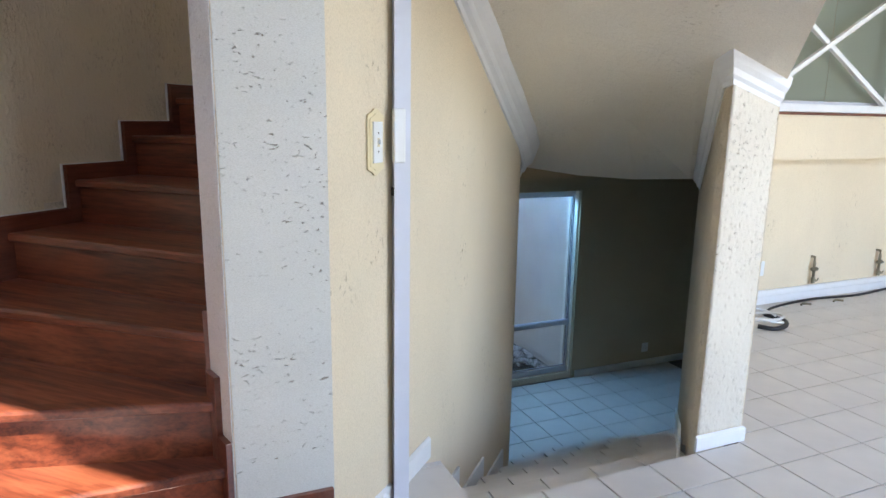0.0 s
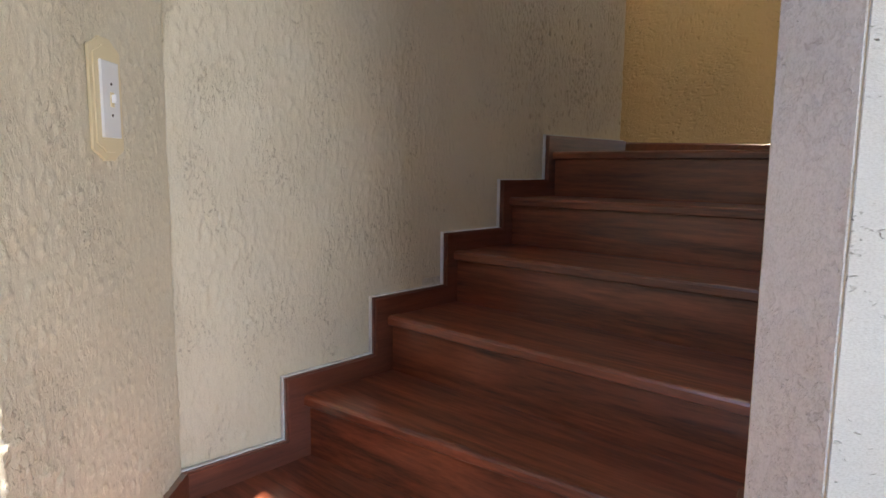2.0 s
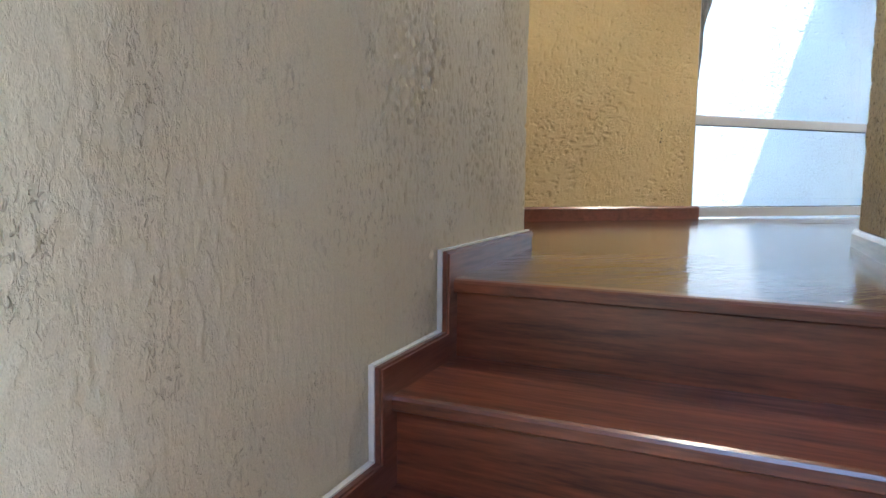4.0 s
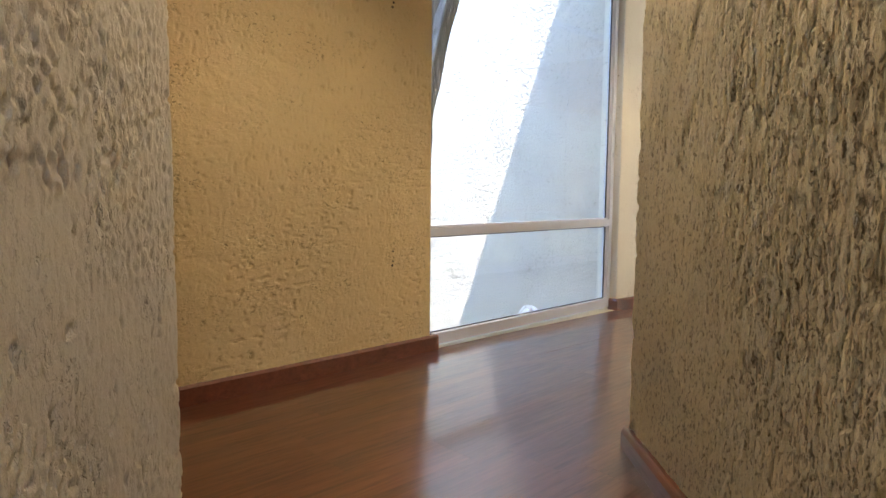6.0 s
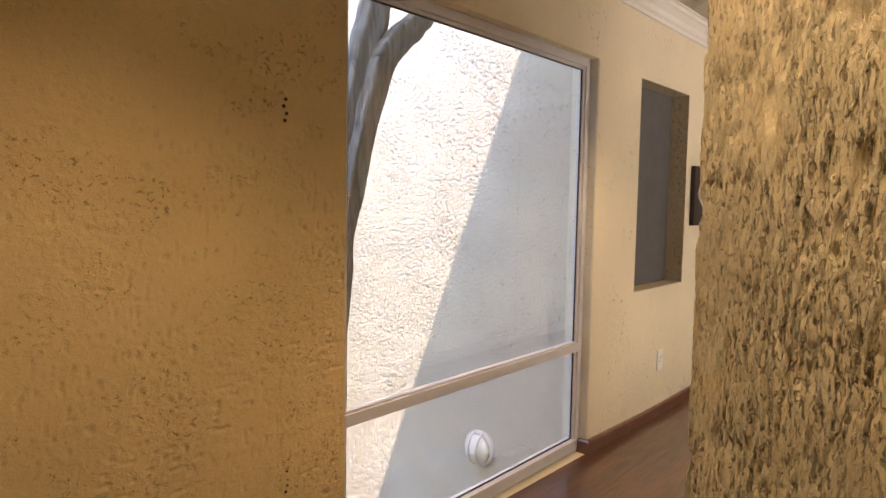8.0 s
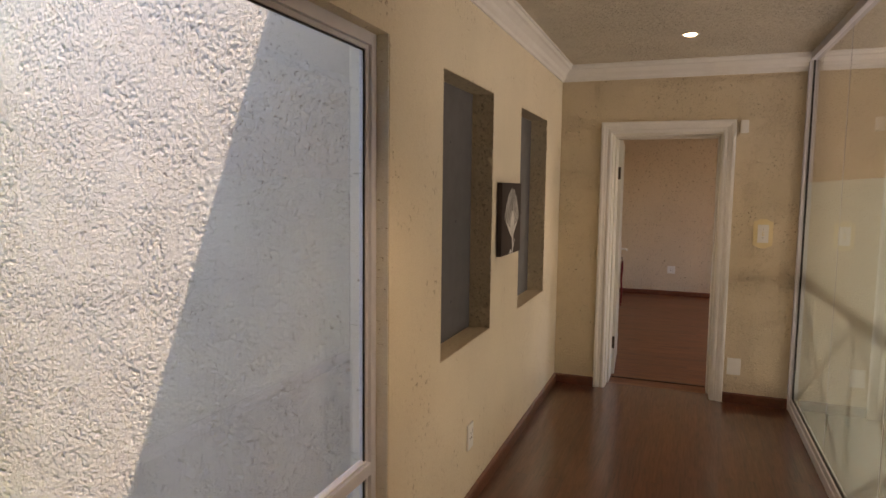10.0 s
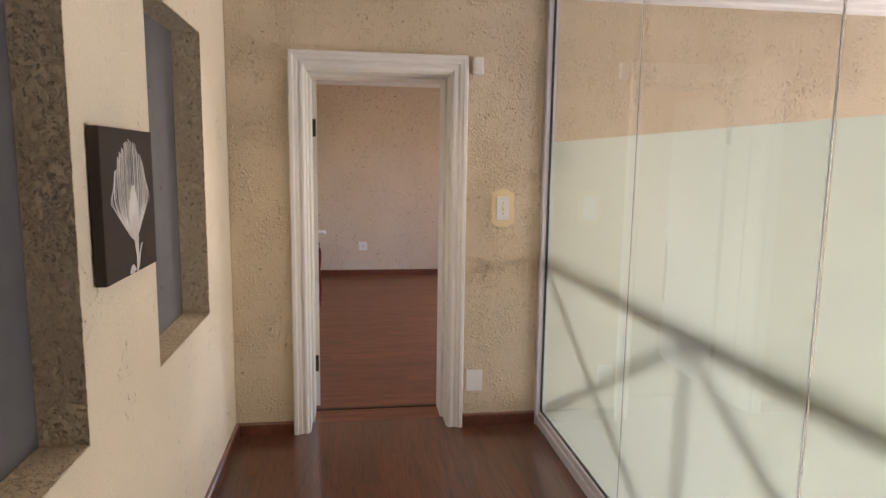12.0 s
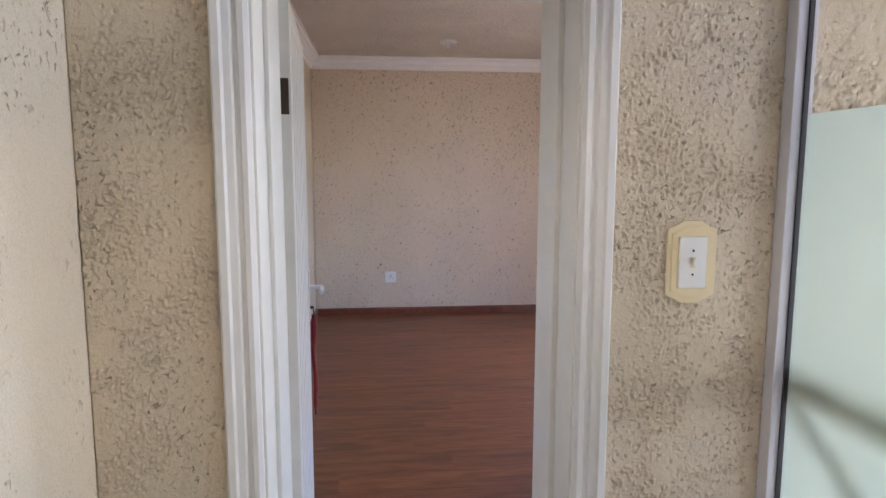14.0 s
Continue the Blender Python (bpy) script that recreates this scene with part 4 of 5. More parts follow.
# ---- timber balustrade behind the glass ----
rail = thing("balustrade", LOC @ pose(0, GY - 0.128, UP), "white timber balustrade with crossed braces over the kitchen", "balustrade", kind="structure")
B0, B1, BM = -0.03, -3.05, -1.56
BZ0, BZ1 = 0.03, 0.93
part("top_rail", box(B1, B0, -0.03, 0.03, BZ1 - 0.03, BZ1 + 0.03, 0.004), WHITE, rail)
part("bottom_rail", box(B1, B0, -0.03, 0.03, BZ0 - 0.028, BZ0 + 0.028, 0.004), WHITE, rail)
for x in (B0 - 0.02, BM, B1 + 0.02):
    part("post", box(x - 0.016, x + 0.016, -0.02, 0.02, BZ0 + 0.028, BZ1 - 0.03, 0.003), WHITE, rail)


def brace(x0, z0, x1, z1, dy):
    d = Vector((x1 - x0, 0, z1 - z0))
    n = Vector((-d.z, 0, d.x)).normalized() * 0.017
    bm = bmesh.new()
    vs = []
    for y in (-0.016 + dy, 0.016 + dy):
        vs.append([bm.verts.new((p.x, y, p.z)) for p in (Vector((x0, 0, z0)) - n, Vector((x1, 0, z1)) - n, Vector((x1, 0, z1)) + n, Vector((x0, 0, z0)) + n)])
    bm.faces.new(vs[0])
    bm.faces.new(vs[1][::-1])
    for i in range(4):
        bm.faces.new((vs[0][i], vs[0][(i + 1) % 4], vs[1][(i + 1) % 4], vs[1][i]))
    part("brace", finish(bm), WHITE, rail)


for a, b in ((B0 - 0.03, BM), (BM, B1 + 0.03)):
    brace(a, BZ0 + 0.02, b, BZ1 - 0.02, 0.003)
    brace(a, BZ1 - 0.02, b, BZ0 + 0.02, -0.003)
part("base_board", box(B1, B0, -0.045, 0.03, -0.02, 0.0), REDSK, rail)

# ---- doorway to the far room ----
door = thing("door_1", LOC @ pose(0, 0, UP), "cream door standing open into the room, in a white moulded frame", "door", kind="structure")
ARCH = [(0.0, 0.006), (0.0, -0.016), (0.010, -0.024), (0.022, -0.024), (0.026, -0.017), (0.036, -0.017), (0.040, -0.026), (0.056, -0.028), (0.062, -0.034),
        (0.078, -0.034), (0.084, -0.026), (0.084, 0.006)]
to_wall = Matrix(((0, 0, 1, 0), (1, 0, 0, 0), (0, 1, 0, 0), (0, 0, 0, 1)))   # plan (y, z), height x
part("architrave", sweep([(-0.393, 0.0), (-0.393, 1.969), (-1.161, 1.969), (-1.161, 0.0)], ARCH, to_wall, side=-1), WHITE, door, "white moulded architrave")
part("frame_lining", boxes([(-0.004, 0.36, -0.400, -0.364, 0, 1.985), (-0.004, 0.36, -1.191, -1.155, 0, 1.985), (-0.004, 0.36, -1.155, -0.400, 1.955, 1.985)], bev=0.002), DOORP, door)
part("door_stop", boxes([(0.13, 0.31, -0.412, -0.400, 0, 1.955), (0.13, 0.31, -1.155, -1.140, 0, 1.955), (0.13, 0.31, -1.140, -0.412, 1.943, 1.955)], bev=0.002), DOORP, door)
part("threshold", box(0.30, 0.325, -1.155, -0.40, 0.0, 0.006, 0.002), DARK, door, "dark floor joint strip")
swing = Matrix.Translation((0.354, -0.392, 0.01)) @ Matrix.Rotation(radians(3.6), 4, "Z")
leaf = part("leaf", box(0, 0.765, -0.042, 0.0, 0, 1.94, 0.002, m=swing), DOORP, door, "cream painted door leaf")
grooves = []
for i in range(1, 9):
    grooves.append((0.085 * i - 0.0015, 0.085 * i + 0.0015, -0.0435, -0.0415, 0.06, 1.88))
part("panel_groove", boxes(grooves, swing), PLASTIC, leaf, "pale board joints")
for z in (1.62, 0.22):
    part("hinge", boxes([(-0.006, 0.002, -0.036, -0.004, z, z + 0.10)], swing, 0.001), DARK, door, "dark steel hinge")
part("keyhole_plate", box(0.69, 0.73, -0.047, -0.042, 0.86, 1.06, 0.002, m=swing), PLASTIC, leaf)
lev = [(0.71, -0.045, 0.99), (0.71, -0.085, 0.99), (0.70, -0.095, 0.99), (0.60, -0.097, 0.988)]
part("lever_handle", tube(spline(lev), 0.009, 10, swing), PLASTIC, leaf, "white lever handle", True)
part("lever_handle", tube(spline([(0.71, 0.002, 0.99), (0.71, 0.05, 0.99), (0.70, 0.06, 0.99), (0.60, 0.062, 0.988)]), 0.009, 10, swing), PLASTIC, leaf, "white lever handle", True)

keys = thing("key_bunch", LOC @ (Matrix.Translation((0, 0, UP)) @ swing) @ pose(0.71, -0.06, 0.905), "keys on a long dark red lanyard in the door lock", "keys")
ring = [(0.014 * math.cos(a), 0.0, -0.012 + 0.014 * math.sin(a)) for a in np.linspace(0, 2 * math.pi, 17)]
part("key_ring", tube(ring, 0.0016, 6), DARK, keys)
part("key", box(-0.004, 0.004, -0.001, 0.016, -0.004, 0.006, 0.0005), DARK, keys)
part("key", prism([(-0.012, -0.055), (-0.004, -0.06), (-0.004, -0.085), (0.004, -0.085), (0.004, -0.06), (0.012, -0.055), (0.012, -0.03), (0.006, -0.025), (-0.006, -0.025), (-0.012, -0.03)],
                  -0.0015, 0.0015, Matrix(((1, 0, 0, 0), (0, 0, -1, 0), (0, 1, 0, 0), (0, 0, 0, 1)))), DARK, keys)
cord = paint("dark_red_cord", (0.20, 0.012, 0.014), 0.8, scale=60.0)
for s in (-1, 1):
    part("lanyard", tube(spline([(0, 0, -0.03), (0.010 * s, 0.004 * s, -0.10), (-0.008 * s, 0.004, -0.20), (0.010 * s, -0.003, -0.30), (-0.004 * s, 0, -0.39), (0.006 * s, 0, -0.42)]), 0.008, 8), cord, keys, smooth=True)
part("lanyard_end", box(-0.012, 0.014, -0.004, 0.004, -0.45, -0.41, 0.003), cord, keys)


# ---- switches, sockets and small wall fittings ----
def scalloped(w, h, notch):
    """Outline of a plate with stepped, curved ends."""
    pts = []
    for sx, sz in ((1, 1), (-1, 1), (-1, -1), (1, -1)):
        seq = [(w, h - notch), (w - notch * 0.35, h - notch * 0.8), (w - notch * 1.2, h - notch * 0.55), (w - notch * 1.9, h - notch * 0.12), (w * 0.35, h)]
        if sx * sz < 0:
            seq = seq[::-1]
        pts += [(sx * a, sz * b) for a, b in seq]
    return pts


def switch(m, w, h, label, group="light switches"):
    """Decorative plate with a raised white toggle switch; y towards the wall's front is -y."""
    t = thing("light_switch", m, label, "switch", group)
    flat = Matrix(((1, 0, 0, 0), (0, 0, -1, 0), (0, 1, 0, 0), (0, 0, 0, 1)))
    part("backplate", prism(scalloped(w, h, 0.022), 0.0, 0.006, flat, 0.0015), PLATE, t, "cream scalloped backplate")
    part("rim", prism(scalloped(w * 0.82, h * 0.86, 0.018), 0.006, 0.009, flat, 0.001), PLATE, t)
    cover = part("cover", box(-w * 0.56, w * 0.56, -0.015, -0.009, -h * 0.62, h * 0.62, 0.002), PLASTIC, t, "white switch cover")
    part("slot", box(-0.006, 0.006, -0.017, -0.0151, -0.014, 0.014), PLATE, cover)
    part("toggle", box(-0.004, 0.004, -0.026, -0.016, -0.006, 0.010, 0.001), PLASTIC, cover)
    for z in (-0.03, 0.03):
        part("screw", lathe([(0.0, 0.0), (0.003, 0.0), (0.003, 0.001), (0.0, 0.0012)], 8, Matrix.Translation((0, -0.0152, z)) @ pose(0, 0, 0, 90, 0, 0)), DARK, cover)
    return t


switch(LOC @ pose(-0.007, -1.452, 2.768, 0, 0, -90), 0.064, 0.104, "cream scalloped light switch beside the door")
switch(LOC @ pose(-7.873, -2.963, 1.575, 0, 0, 90), 0.061, 0.119, "cream scalloped light switch on the stair wall")
switch(pose(0.6225, 2.318, 1.36, 0, 0, 85.7), 0.05, 0.108, "cream scalloped light switch near the gate post")


def socket(m, label, w=0.045, h=0.045, holes=True):
    t = thing("wall_socket", m, label, "socket", "wall sockets")
    cover = part("cover", box(-w, w, -0.010, 0, -h, h, 0.003), PLASTIC, t)
    if holes:
        for x, z in ((0, 0.014), (-0.012, -0.008), (0.012, -0.008)):
            part("pin_hole", lathe([(0.0, 0), (0.0045, 0), (0.0045, 0.0006), (0.0, 0.0006)], 8, Matrix.Translation((x, -0.0102, z)) @ pose(0, 0, 0, 90, 0, 0)), DARK, cover)
        part("rocker", box(0.018, 0.03, -0.013, -0.009, 0.012, 0.032, 0.001), PLASTIC, cover)
    return t


socket(LOC @ pose(-2.20, 0, 1.875), "white socket low on the yellow corridor wall", 0.04, 0.062)
socket(LOC @ pose(FX - 0.007, -0.785, 1.905, 0, 0, -90), "white three-pin socket on the far room's wall", 0.055, 0.055)
socket(LOC @ pose(-0.007, -1.312, 1.79, 0, 0, -90), "blank white cover plate near the skirting", 0.046, 0.062, False)
socket(LOC @ pose(-2.15, -0.02, LOW + 0.21), "pale socket on the dark lower wall", 0.04, 0.05)
socket(LOC @ pose(-2.46, -1.62, 0.30), "white socket on the kitchen wall", 0.03, 0.06, False)

sens = thing("alarm_sensor", LOC @ pose(-0.005, -1.295, 3.52, 0, 0, -90), "small white alarm sensor at the door frame's corner", "sensor")
part("housing", box(-0.026, 0.026, -0.045, 0, -0.045, 0.045, 0.006), PLASTIC, sens)
part("lens", box(-0.018, 0.018, -0.049, -0.043, -0.03, 0.012, 0.004), WHITE, sens)

det = thing("sprinkler_head", LOC @ pose(4.0, -1.27, TOP + 0.06), "white ceiling sprinkler rose in the far room", "sprinkler")
part("rose", lathe([(0.0, -0.004), (0.03, -0.004), (0.075, -0.012), (0.08, -0.004), (0.08, 0.0), (0.0, 0.0)], 24), PLASTIC, det)
part("stem", lathe([(0.0, -0.06), (0.014, -0.055), (0.010, -0.03), (0.012, -0.006), (0.0, -0.006)], 12), PLASTIC, det)


def downlight(x, y, watts):
    t = thing("downlight", LOC @ pose(x, y, TOP), "lit round recessed downlight in the ceiling", "downlight", "corridor downlights")
    part("bezel", lathe([(0.036, -0.002), (0.052, -0.004), (0.056, -0.001), (0.056, 0.0), (0.036, 0.0)], 28), WHITE, t)
    part("lamp", lathe([(0.0, -0.010), (0.022, -0.008), (0.036, -0.002), (0.036, 0.0)], 24), emitter("warm_lamp", (1.0, 0.80, 0.52), 9.0), t, "glowing warm lamp")
    ob = new("downlight_beam", bpy.data.lights.new("downlight_beam", "SPOT"))
    ob.data.energy, ob.data.color, ob.data.spot_size, ob.data.spot_blend, ob.data.shadow_soft_size = watts, (1.0, 0.82, 0.58), radians(110), 0.6, 0.03
    ob.matrix_world = LOC @ pose(x, y, TOP - 0.01)


downlight(-0.83, -0.91, 5)
# unseen, added to brighten the floor and wall by the window
downlight(-3.6, -0.85, 13)
# unseen landing lamp, placed to light the combed wall more than the yellow
downlight(-5.6, -1.06, 10.5)

# picture between the recesses
pic = thing("canvas_picture", LOC @ pose(-1.60, 0, 2.90), "dark brown canvas painted with a white protea flower", "picture")
part("canvas", box(-0.205, 0.205, -0.032, -0.004, -0.195, 0.195, 0.003), CANVAS, pic, "dark brown stretched canvas")
rnd = random.Random(4)
petals = bmesh.new()
for i in range(32):
    t = (i - 15.5) / 15.5 + rnd.uniform(-0.02, 0.02)
    root = (0.01 + 0.030 * t, -0.0335, -0.105 + 0.012 * abs(t))
    belly = (0.125 * t, -0.0335, -0.045 + 0.03 * abs(t))
    tip = (0.148 * t * (1 - 0.10 * abs(t)), -0.0335, 0.168 - 0.115 * t * t + rnd.uniform(-0.014, 0.006))
    waist = (0.150 * t, -0.0335, 0.5 * (belly[2] + tip[2]) - 0.005)
    pts = spline([root, belly, waist, tip], 6)
    wdt = rnd.uniform(0.0016, 0.0034)
    prev = None
    for p in pts:
        a, b = petals.verts.new((p.x - wdt, p.y, p.z)), petals.verts.new((p.x + wdt, p.y, p.z))
        if prev:
            petals.faces.new((prev[0], prev[1], b, a))
        prev = (a, b)
part("painted_petals", petals, CHALK, pic, "thin white brush strokes")


def blob(pts, y):
    bm = bmesh.new()
    bm.faces.new([bm.verts.new((x, y, z)) for x, z in pts])
    return bm


heart = [(0.01 + 0.038 * math.cos(a) * (1 - 0.12 * math.sin(a)), -0.03 + 0.076 * math.sin(a)) for a in np.linspace(0, 2 * math.pi, 24)[:-1]]
part("painted_heart", blob(heart, -0.0345), CHALK, pic, "solid white flower heart")
part("painted_stem", blob([(0.0, -0.095), (0.04, -0.095), (0.032, -0.165), (0.026, -0.193), (0.014, -0.193), (0.016, -0.15)], -0.034), CHALK, pic)
part("painted_leaf", blob([(0.03, -0.188), (0.036, -0.15), (0.055, -0.122), (0.075, -0.116), (0.055, -0.14), (0.042, -0.17)], -0.0338), CHALK, pic)
part("painted_leaf", blob([(0.012, -0.186), (-0.012, -0.168), (-0.03, -0.172), (-0.045, -0.19), (-0.02, -0.193)], -0.0338), CHALK, pic)

# fire extinguisher on the landing wall
ext = thing("fire_extinguisher", LOC @ pose(-6.045, -0.104, 2.60), "red fire extinguisher with white labels hung on the yellow wall", "extinguisher")
cylinder = part("cylinder", lathe([(0.0, 0.0), (0.070, 0.0), (0.082, 0.010), (0.084, 0.03), (0.084, 0.33), (0.078, 0.365), (0.055, 0.395), (0.026, 0.41), (0.024, 0.43), (0.0, 0.43)], 32), REDP, ext, "glossy red cylinder", True)
part("base_ring", lathe([(0.072, -0.006), (0.086, -0.006), (0.087, 0.022), (0.084, 0.024)], 32), REDP, ext)
part("valve", lathe([(0.0, 0.425), (0.02, 0.425), (0.02, 0.455), (0.014, 0.47), (0.0, 0.475)], 16), DARK, ext)
part("carry_handle", tube(spline([(0.0, 0, 0.455), (-0.05, 0, 0.46), (-0.12, 0, 0.45)]), 0.008, 8), BLACK, ext)
part("lever", tube(spline([(0.0, 0, 0.475), (-0.05, 0, 0.495), (-0.13, 0, 0.50)]), 0.007, 8), REDP, ext)
part("hose", tube(spline([(0.02, 0, 0.45), (0.06, 0.01, 0.47), (0.11, 0.03, 0.455), (0.115, 0.04, 0.43)]), 0.009, 8), DARK, ext, "dark red hose", True)
part("wall_bracket", box(-0.03, 0.03, 0.075, 0.098, -0.06, 0.30, 0.003), DARK, ext)


def wrap(a0, a1, z0, z1, mat, name, r=0.0848):
    """A label bent round the cylinder between two bearings in degrees."""
    bm = bmesh.new()
    n = max(3, int((a1 - a0) / 5))
    cols = [[bm.verts.new((r * math.cos(radians(a)), r * math.sin(radians(a)), z)) for z in (z0, z1)] for a in np.linspace(a0, a1, n)]
    for c, d in zip(cols, cols[1:]):
        bm.faces.new((c[0], d[0], d[1], c[1]))
    part(name, finish(bm), mat, cylinder, smooth=True)


NAVY = paint("navy_print", (0.012, 0.02, 0.07), 0.5)
wrap(-150, -60, 0.275, 0.315, NAVY, "label_band")
wrap(-150, -62, 0.225, 0.245, CHALK, "label_bar")
wrap(-150, -58, 0.150, 0.200, CHALK, "label_panel")
wrap(-150, -66, 0.120, 0.146, CHALK, "label_panel")
wrap(-46, -5, 0.225, 0.295, CHALK, "label_panel")
for i in range(6):
    wrap(-44, -8, 0.105 + i * 0.018, 0.113 + i * 0.018, CHALK, "label_bar")
wrap(-150, -90, 0.035, 0.085, CHALK, "service_label", 0.0852)
wrap(-86, -22, 0.035, 0.088, CHALK, "service_label", 0.0852)
for a in (-140, -125, -108, -96, -80, -66):
    wrap(a, a + 8, 0.160, 0.178, DARK, "print_mark", 0.0852)
wrap(-118, -108, 0.050, 0.068, REDP, "print_mark", 0.0856)
cu = bpy.data.curves.new("digit", "FONT")
cu.body, cu.size, cu.extrude = "2", 0.048, 0.0006
tmp = new("digit", cu)
me = bpy.data.meshes.new_from_object(tmp.evaluated_get(bpy.context.evaluated_depsgraph_get()))
bpy.data.objects.remove(tmp)
digit = new("written_digit", me)
me.materials.append(BLACK)
digit.parent = cylinder
digit.matrix_basis = Matrix.Rotation(radians(-54 + 90), 4, "Z") @ pose(-0.014, -0.0862, 0.044, 90, 0, 0)

# plug holes in the yellow wall
for z in (2.0, 3.09):
    for i, dx in enumerate((0, 0.006, -0.004, 0.003)):
        t = thing("plug_hole", LOC @ pose(-4.96 + dx, -0.0055, z - 0.03 + i * 0.02), "small dark screw hole in the yellow wall", "hole", "screw holes")
        part("rim", lathe([(0.0, 0), (0.0055, 0), (0.0055, 0.0012), (0.0, 0.0012)], 8, pose(0, 0, 0, 90, 0, 0)), DARK, t)

# gate post with its lock keep
post = thing("gate_post", pose(0.656, 2.438, 0, 0, 0, -46), "white aluminium sliding gate post with a lock keep", "gate post")
part("channel", sweep([(0, 0), (0, 2.9)], [(-0.03, 0.0), (0.03, 0.0), (0.03, 0.058), (0.024, 0.058), (0.024, 0.05), (-0.024, 0.05), (-0.024, 0.058), (-0.03, 0.058)],
     Matrix(((1, 0, 0, 0), (0, 0, -1, 0.03), (0, 1, 0, 0), (0, 0, 0, 1)))), ALU, post)
part("lock_keep", box(0.022, 0.052, -0.036, 0.006, 1.29, 1.47, 0.006), PLASTIC, post, "white lock keep")
part("latch_slot", box(0.0, 0.026, -0.0295, -0.027, 1.175, 1.205), BLACK, post)
part("screw", lathe([(0.0, 0), (0.005, 0), (0.005, 0.001), (0.0, 0.001)], 8, Matrix.Translation((0.015, -0.0205, 1.235)) @ pose(0, 0, 0, 90, 0, 0)), BLACK, post)


# ---- lower stair, tiled ----
TP = 0.265
tile_meshes = {}


def slab_mesh(sx, sy, th):
    key = (round(sx, 3), round(sy, 3), th)
    if key not in tile_meshes:
        g, c = 0.0035, 0.0015
        bm = bmesh.new()
        lo = [bm.verts.new((x, y, -th)) for x, y in ((g, g), (sx - g, g), (sx - g, sy - g), (g, sy - g))]
        md = [bm.verts.new((v.co.x, v.co.y, -c)) for v in lo]
        hi = [bm.verts.new((x, y, 0)) for x, y in ((g + c, g + c), (sx - g - c, g + c), (sx - g - c, sy - g - c), (g + c, sy - g - c))]
        bm.faces.new(hi)
        for a, b in ((lo, md), (md, hi)):
            for i in range(4):
                bm.faces.new((a[i], a[(i + 1) % 4], b[(i + 1) % 4], b[i]))
        me = bpy.data.meshes.new("tile")
        bm.to_mesh(me)
        bm.free()
        me.materials.append(TILE)
        tile_meshes[key] = me
    return tile_meshes[key]


def lay(name, m, sx, sy, th, parent):
    ob = new(name, slab_mesh(sx, sy, th))
    ob.parent = parent
    ob.matrix_basis = m
    return ob


lower = thing("tiled_stair", pose(0, 0, 0), "beige tiled stair down to the lower room", "staircase", kind="structure")
SR, ST = -LOW / 7, 0.30
for k in range(1, 7):
    y0, z = -3.25 + ST * (k - 1), -SR * k
    part("step", box(-6.2, -3.9, y0, y0 + ST + 0.01, z - 0.3, z - 0.008, m=LOC), GROUT, lower)
    x = -6.07
    while x < -3.9:
        lay("tile", LOC @ pose(x, y0 + 0.0, z), TP, ST + 0.012, 0.008, lower)
        x += TP
part("riser_face", boxes([(-6.2, -3.9, -3.25 + ST * k - 0.001, -3.25 + ST * k + 0.004, -SR * (k + 1), -SR * k - 0.009) for k in range(0, 7)], LOC), TILE, lower)
# white skirtings that follow the steps on both walls
for k in range(0, 7):
    yl, z = -3.25 + ST * (k - 0.8), -SR * k
    for side, xw, dx in (("l", 0.652, 0.012), ("r", 1.668, -0.012)):
        def along(Y):
            return CY + (Y + (xw - CX) * math.sin(TURN)) / math.cos(TURN)
        ya, yb = along(yl + 0.02), along(yl + ST)
        if (side == "l" and yb > 4.2) or (side == "r" and ya < 3.3):
            continue
        bm = bmesh.new()
        add_prism(bm, [(ya, z - 0.03), (yb, z - 0.03), (yb, z + 0.09), (ya, z + 0.09)], min(xw, xw + dx), max(xw, xw + dx))
        bm.transform(stand)
        part("stepped_skirting", finish(bm), WHITE, lower, "white stepped skirting")

KSK = [(0, 0), (0.012, 0), (0.012, 0.062), (0.004, 0.072), (0, 0.072)]
setting("baseboard_column", sweep([W(-4.664, -3.235), W(-4.385, -3.235), W(-4.385, -3.0)], KSK, side=-1), WHITE, "white skirting round the column", "skirting")
setting("baseboard_kitchen", sweep([(-2.95, -1.62), (0, -1.62), (0, -5)], KSK, LOC, side=-1), WHITE, "white skirting", "skirting")
setting("baseboard_lower", sweep([(WX1 + 0.06, -0.02), (-0.75, -0.02)], [(o, z + LOW) for o, z in KSK], LOC, side=-1), WHITE, "pale skirting in the lower room", "skirting")
setting("baseboard_gate", sweep([(0.600, 2.07), (0.628, 2.42)], [(0, 0), (0.012, 0), (0.012, 0.06), (0, 0.07)], side=-1), WHITE, "white skirting by the gate post", "skirting")

setting("baseboard_platform", sweep([(0.634, 2.50), (0.6425, 2.765)], [(0, 0), (0.014, 0), (0.014, 0.085), (0.004, 0.095), (0, 0.095)], side=-1), WHITE, "white skirting at the head of the tiled stair", "skirting")

# ---- kitchen: capped pipes, cable and hose ----
def pipe_stub(x):
    t = thing("capped_pipe", LOC @ pose(x, -1.62, 0.16), "tarnished capped water pipe with valve on the kitchen wall", "pipe", "capped pipes")
    part("stub", tube([(0, 0, 0.20), (0, -0.03, 0.20), (0, -0.035, 0.16), (0.004, -0.035, 0.03)], 0.011, 10), BRASS, t, smooth=True)
    part("valve", tube([(-0.03, -0.04, 0.10), (0.03, -0.04, 0.10)], 0.016, 10), BRASS, t, smooth=True)
    part("cap", tube([(0.004, -0.035, 0.03), (0.006, -0.036, -0.02)], 0.015, 8), BRASS, t)
    part("tail", tube(spline([(0.0, -0.035, 0.05), (0.02, -0.05, 0.0), (0.05, -0.05, 0.02)]), 0.006, 6), BRASS, t)


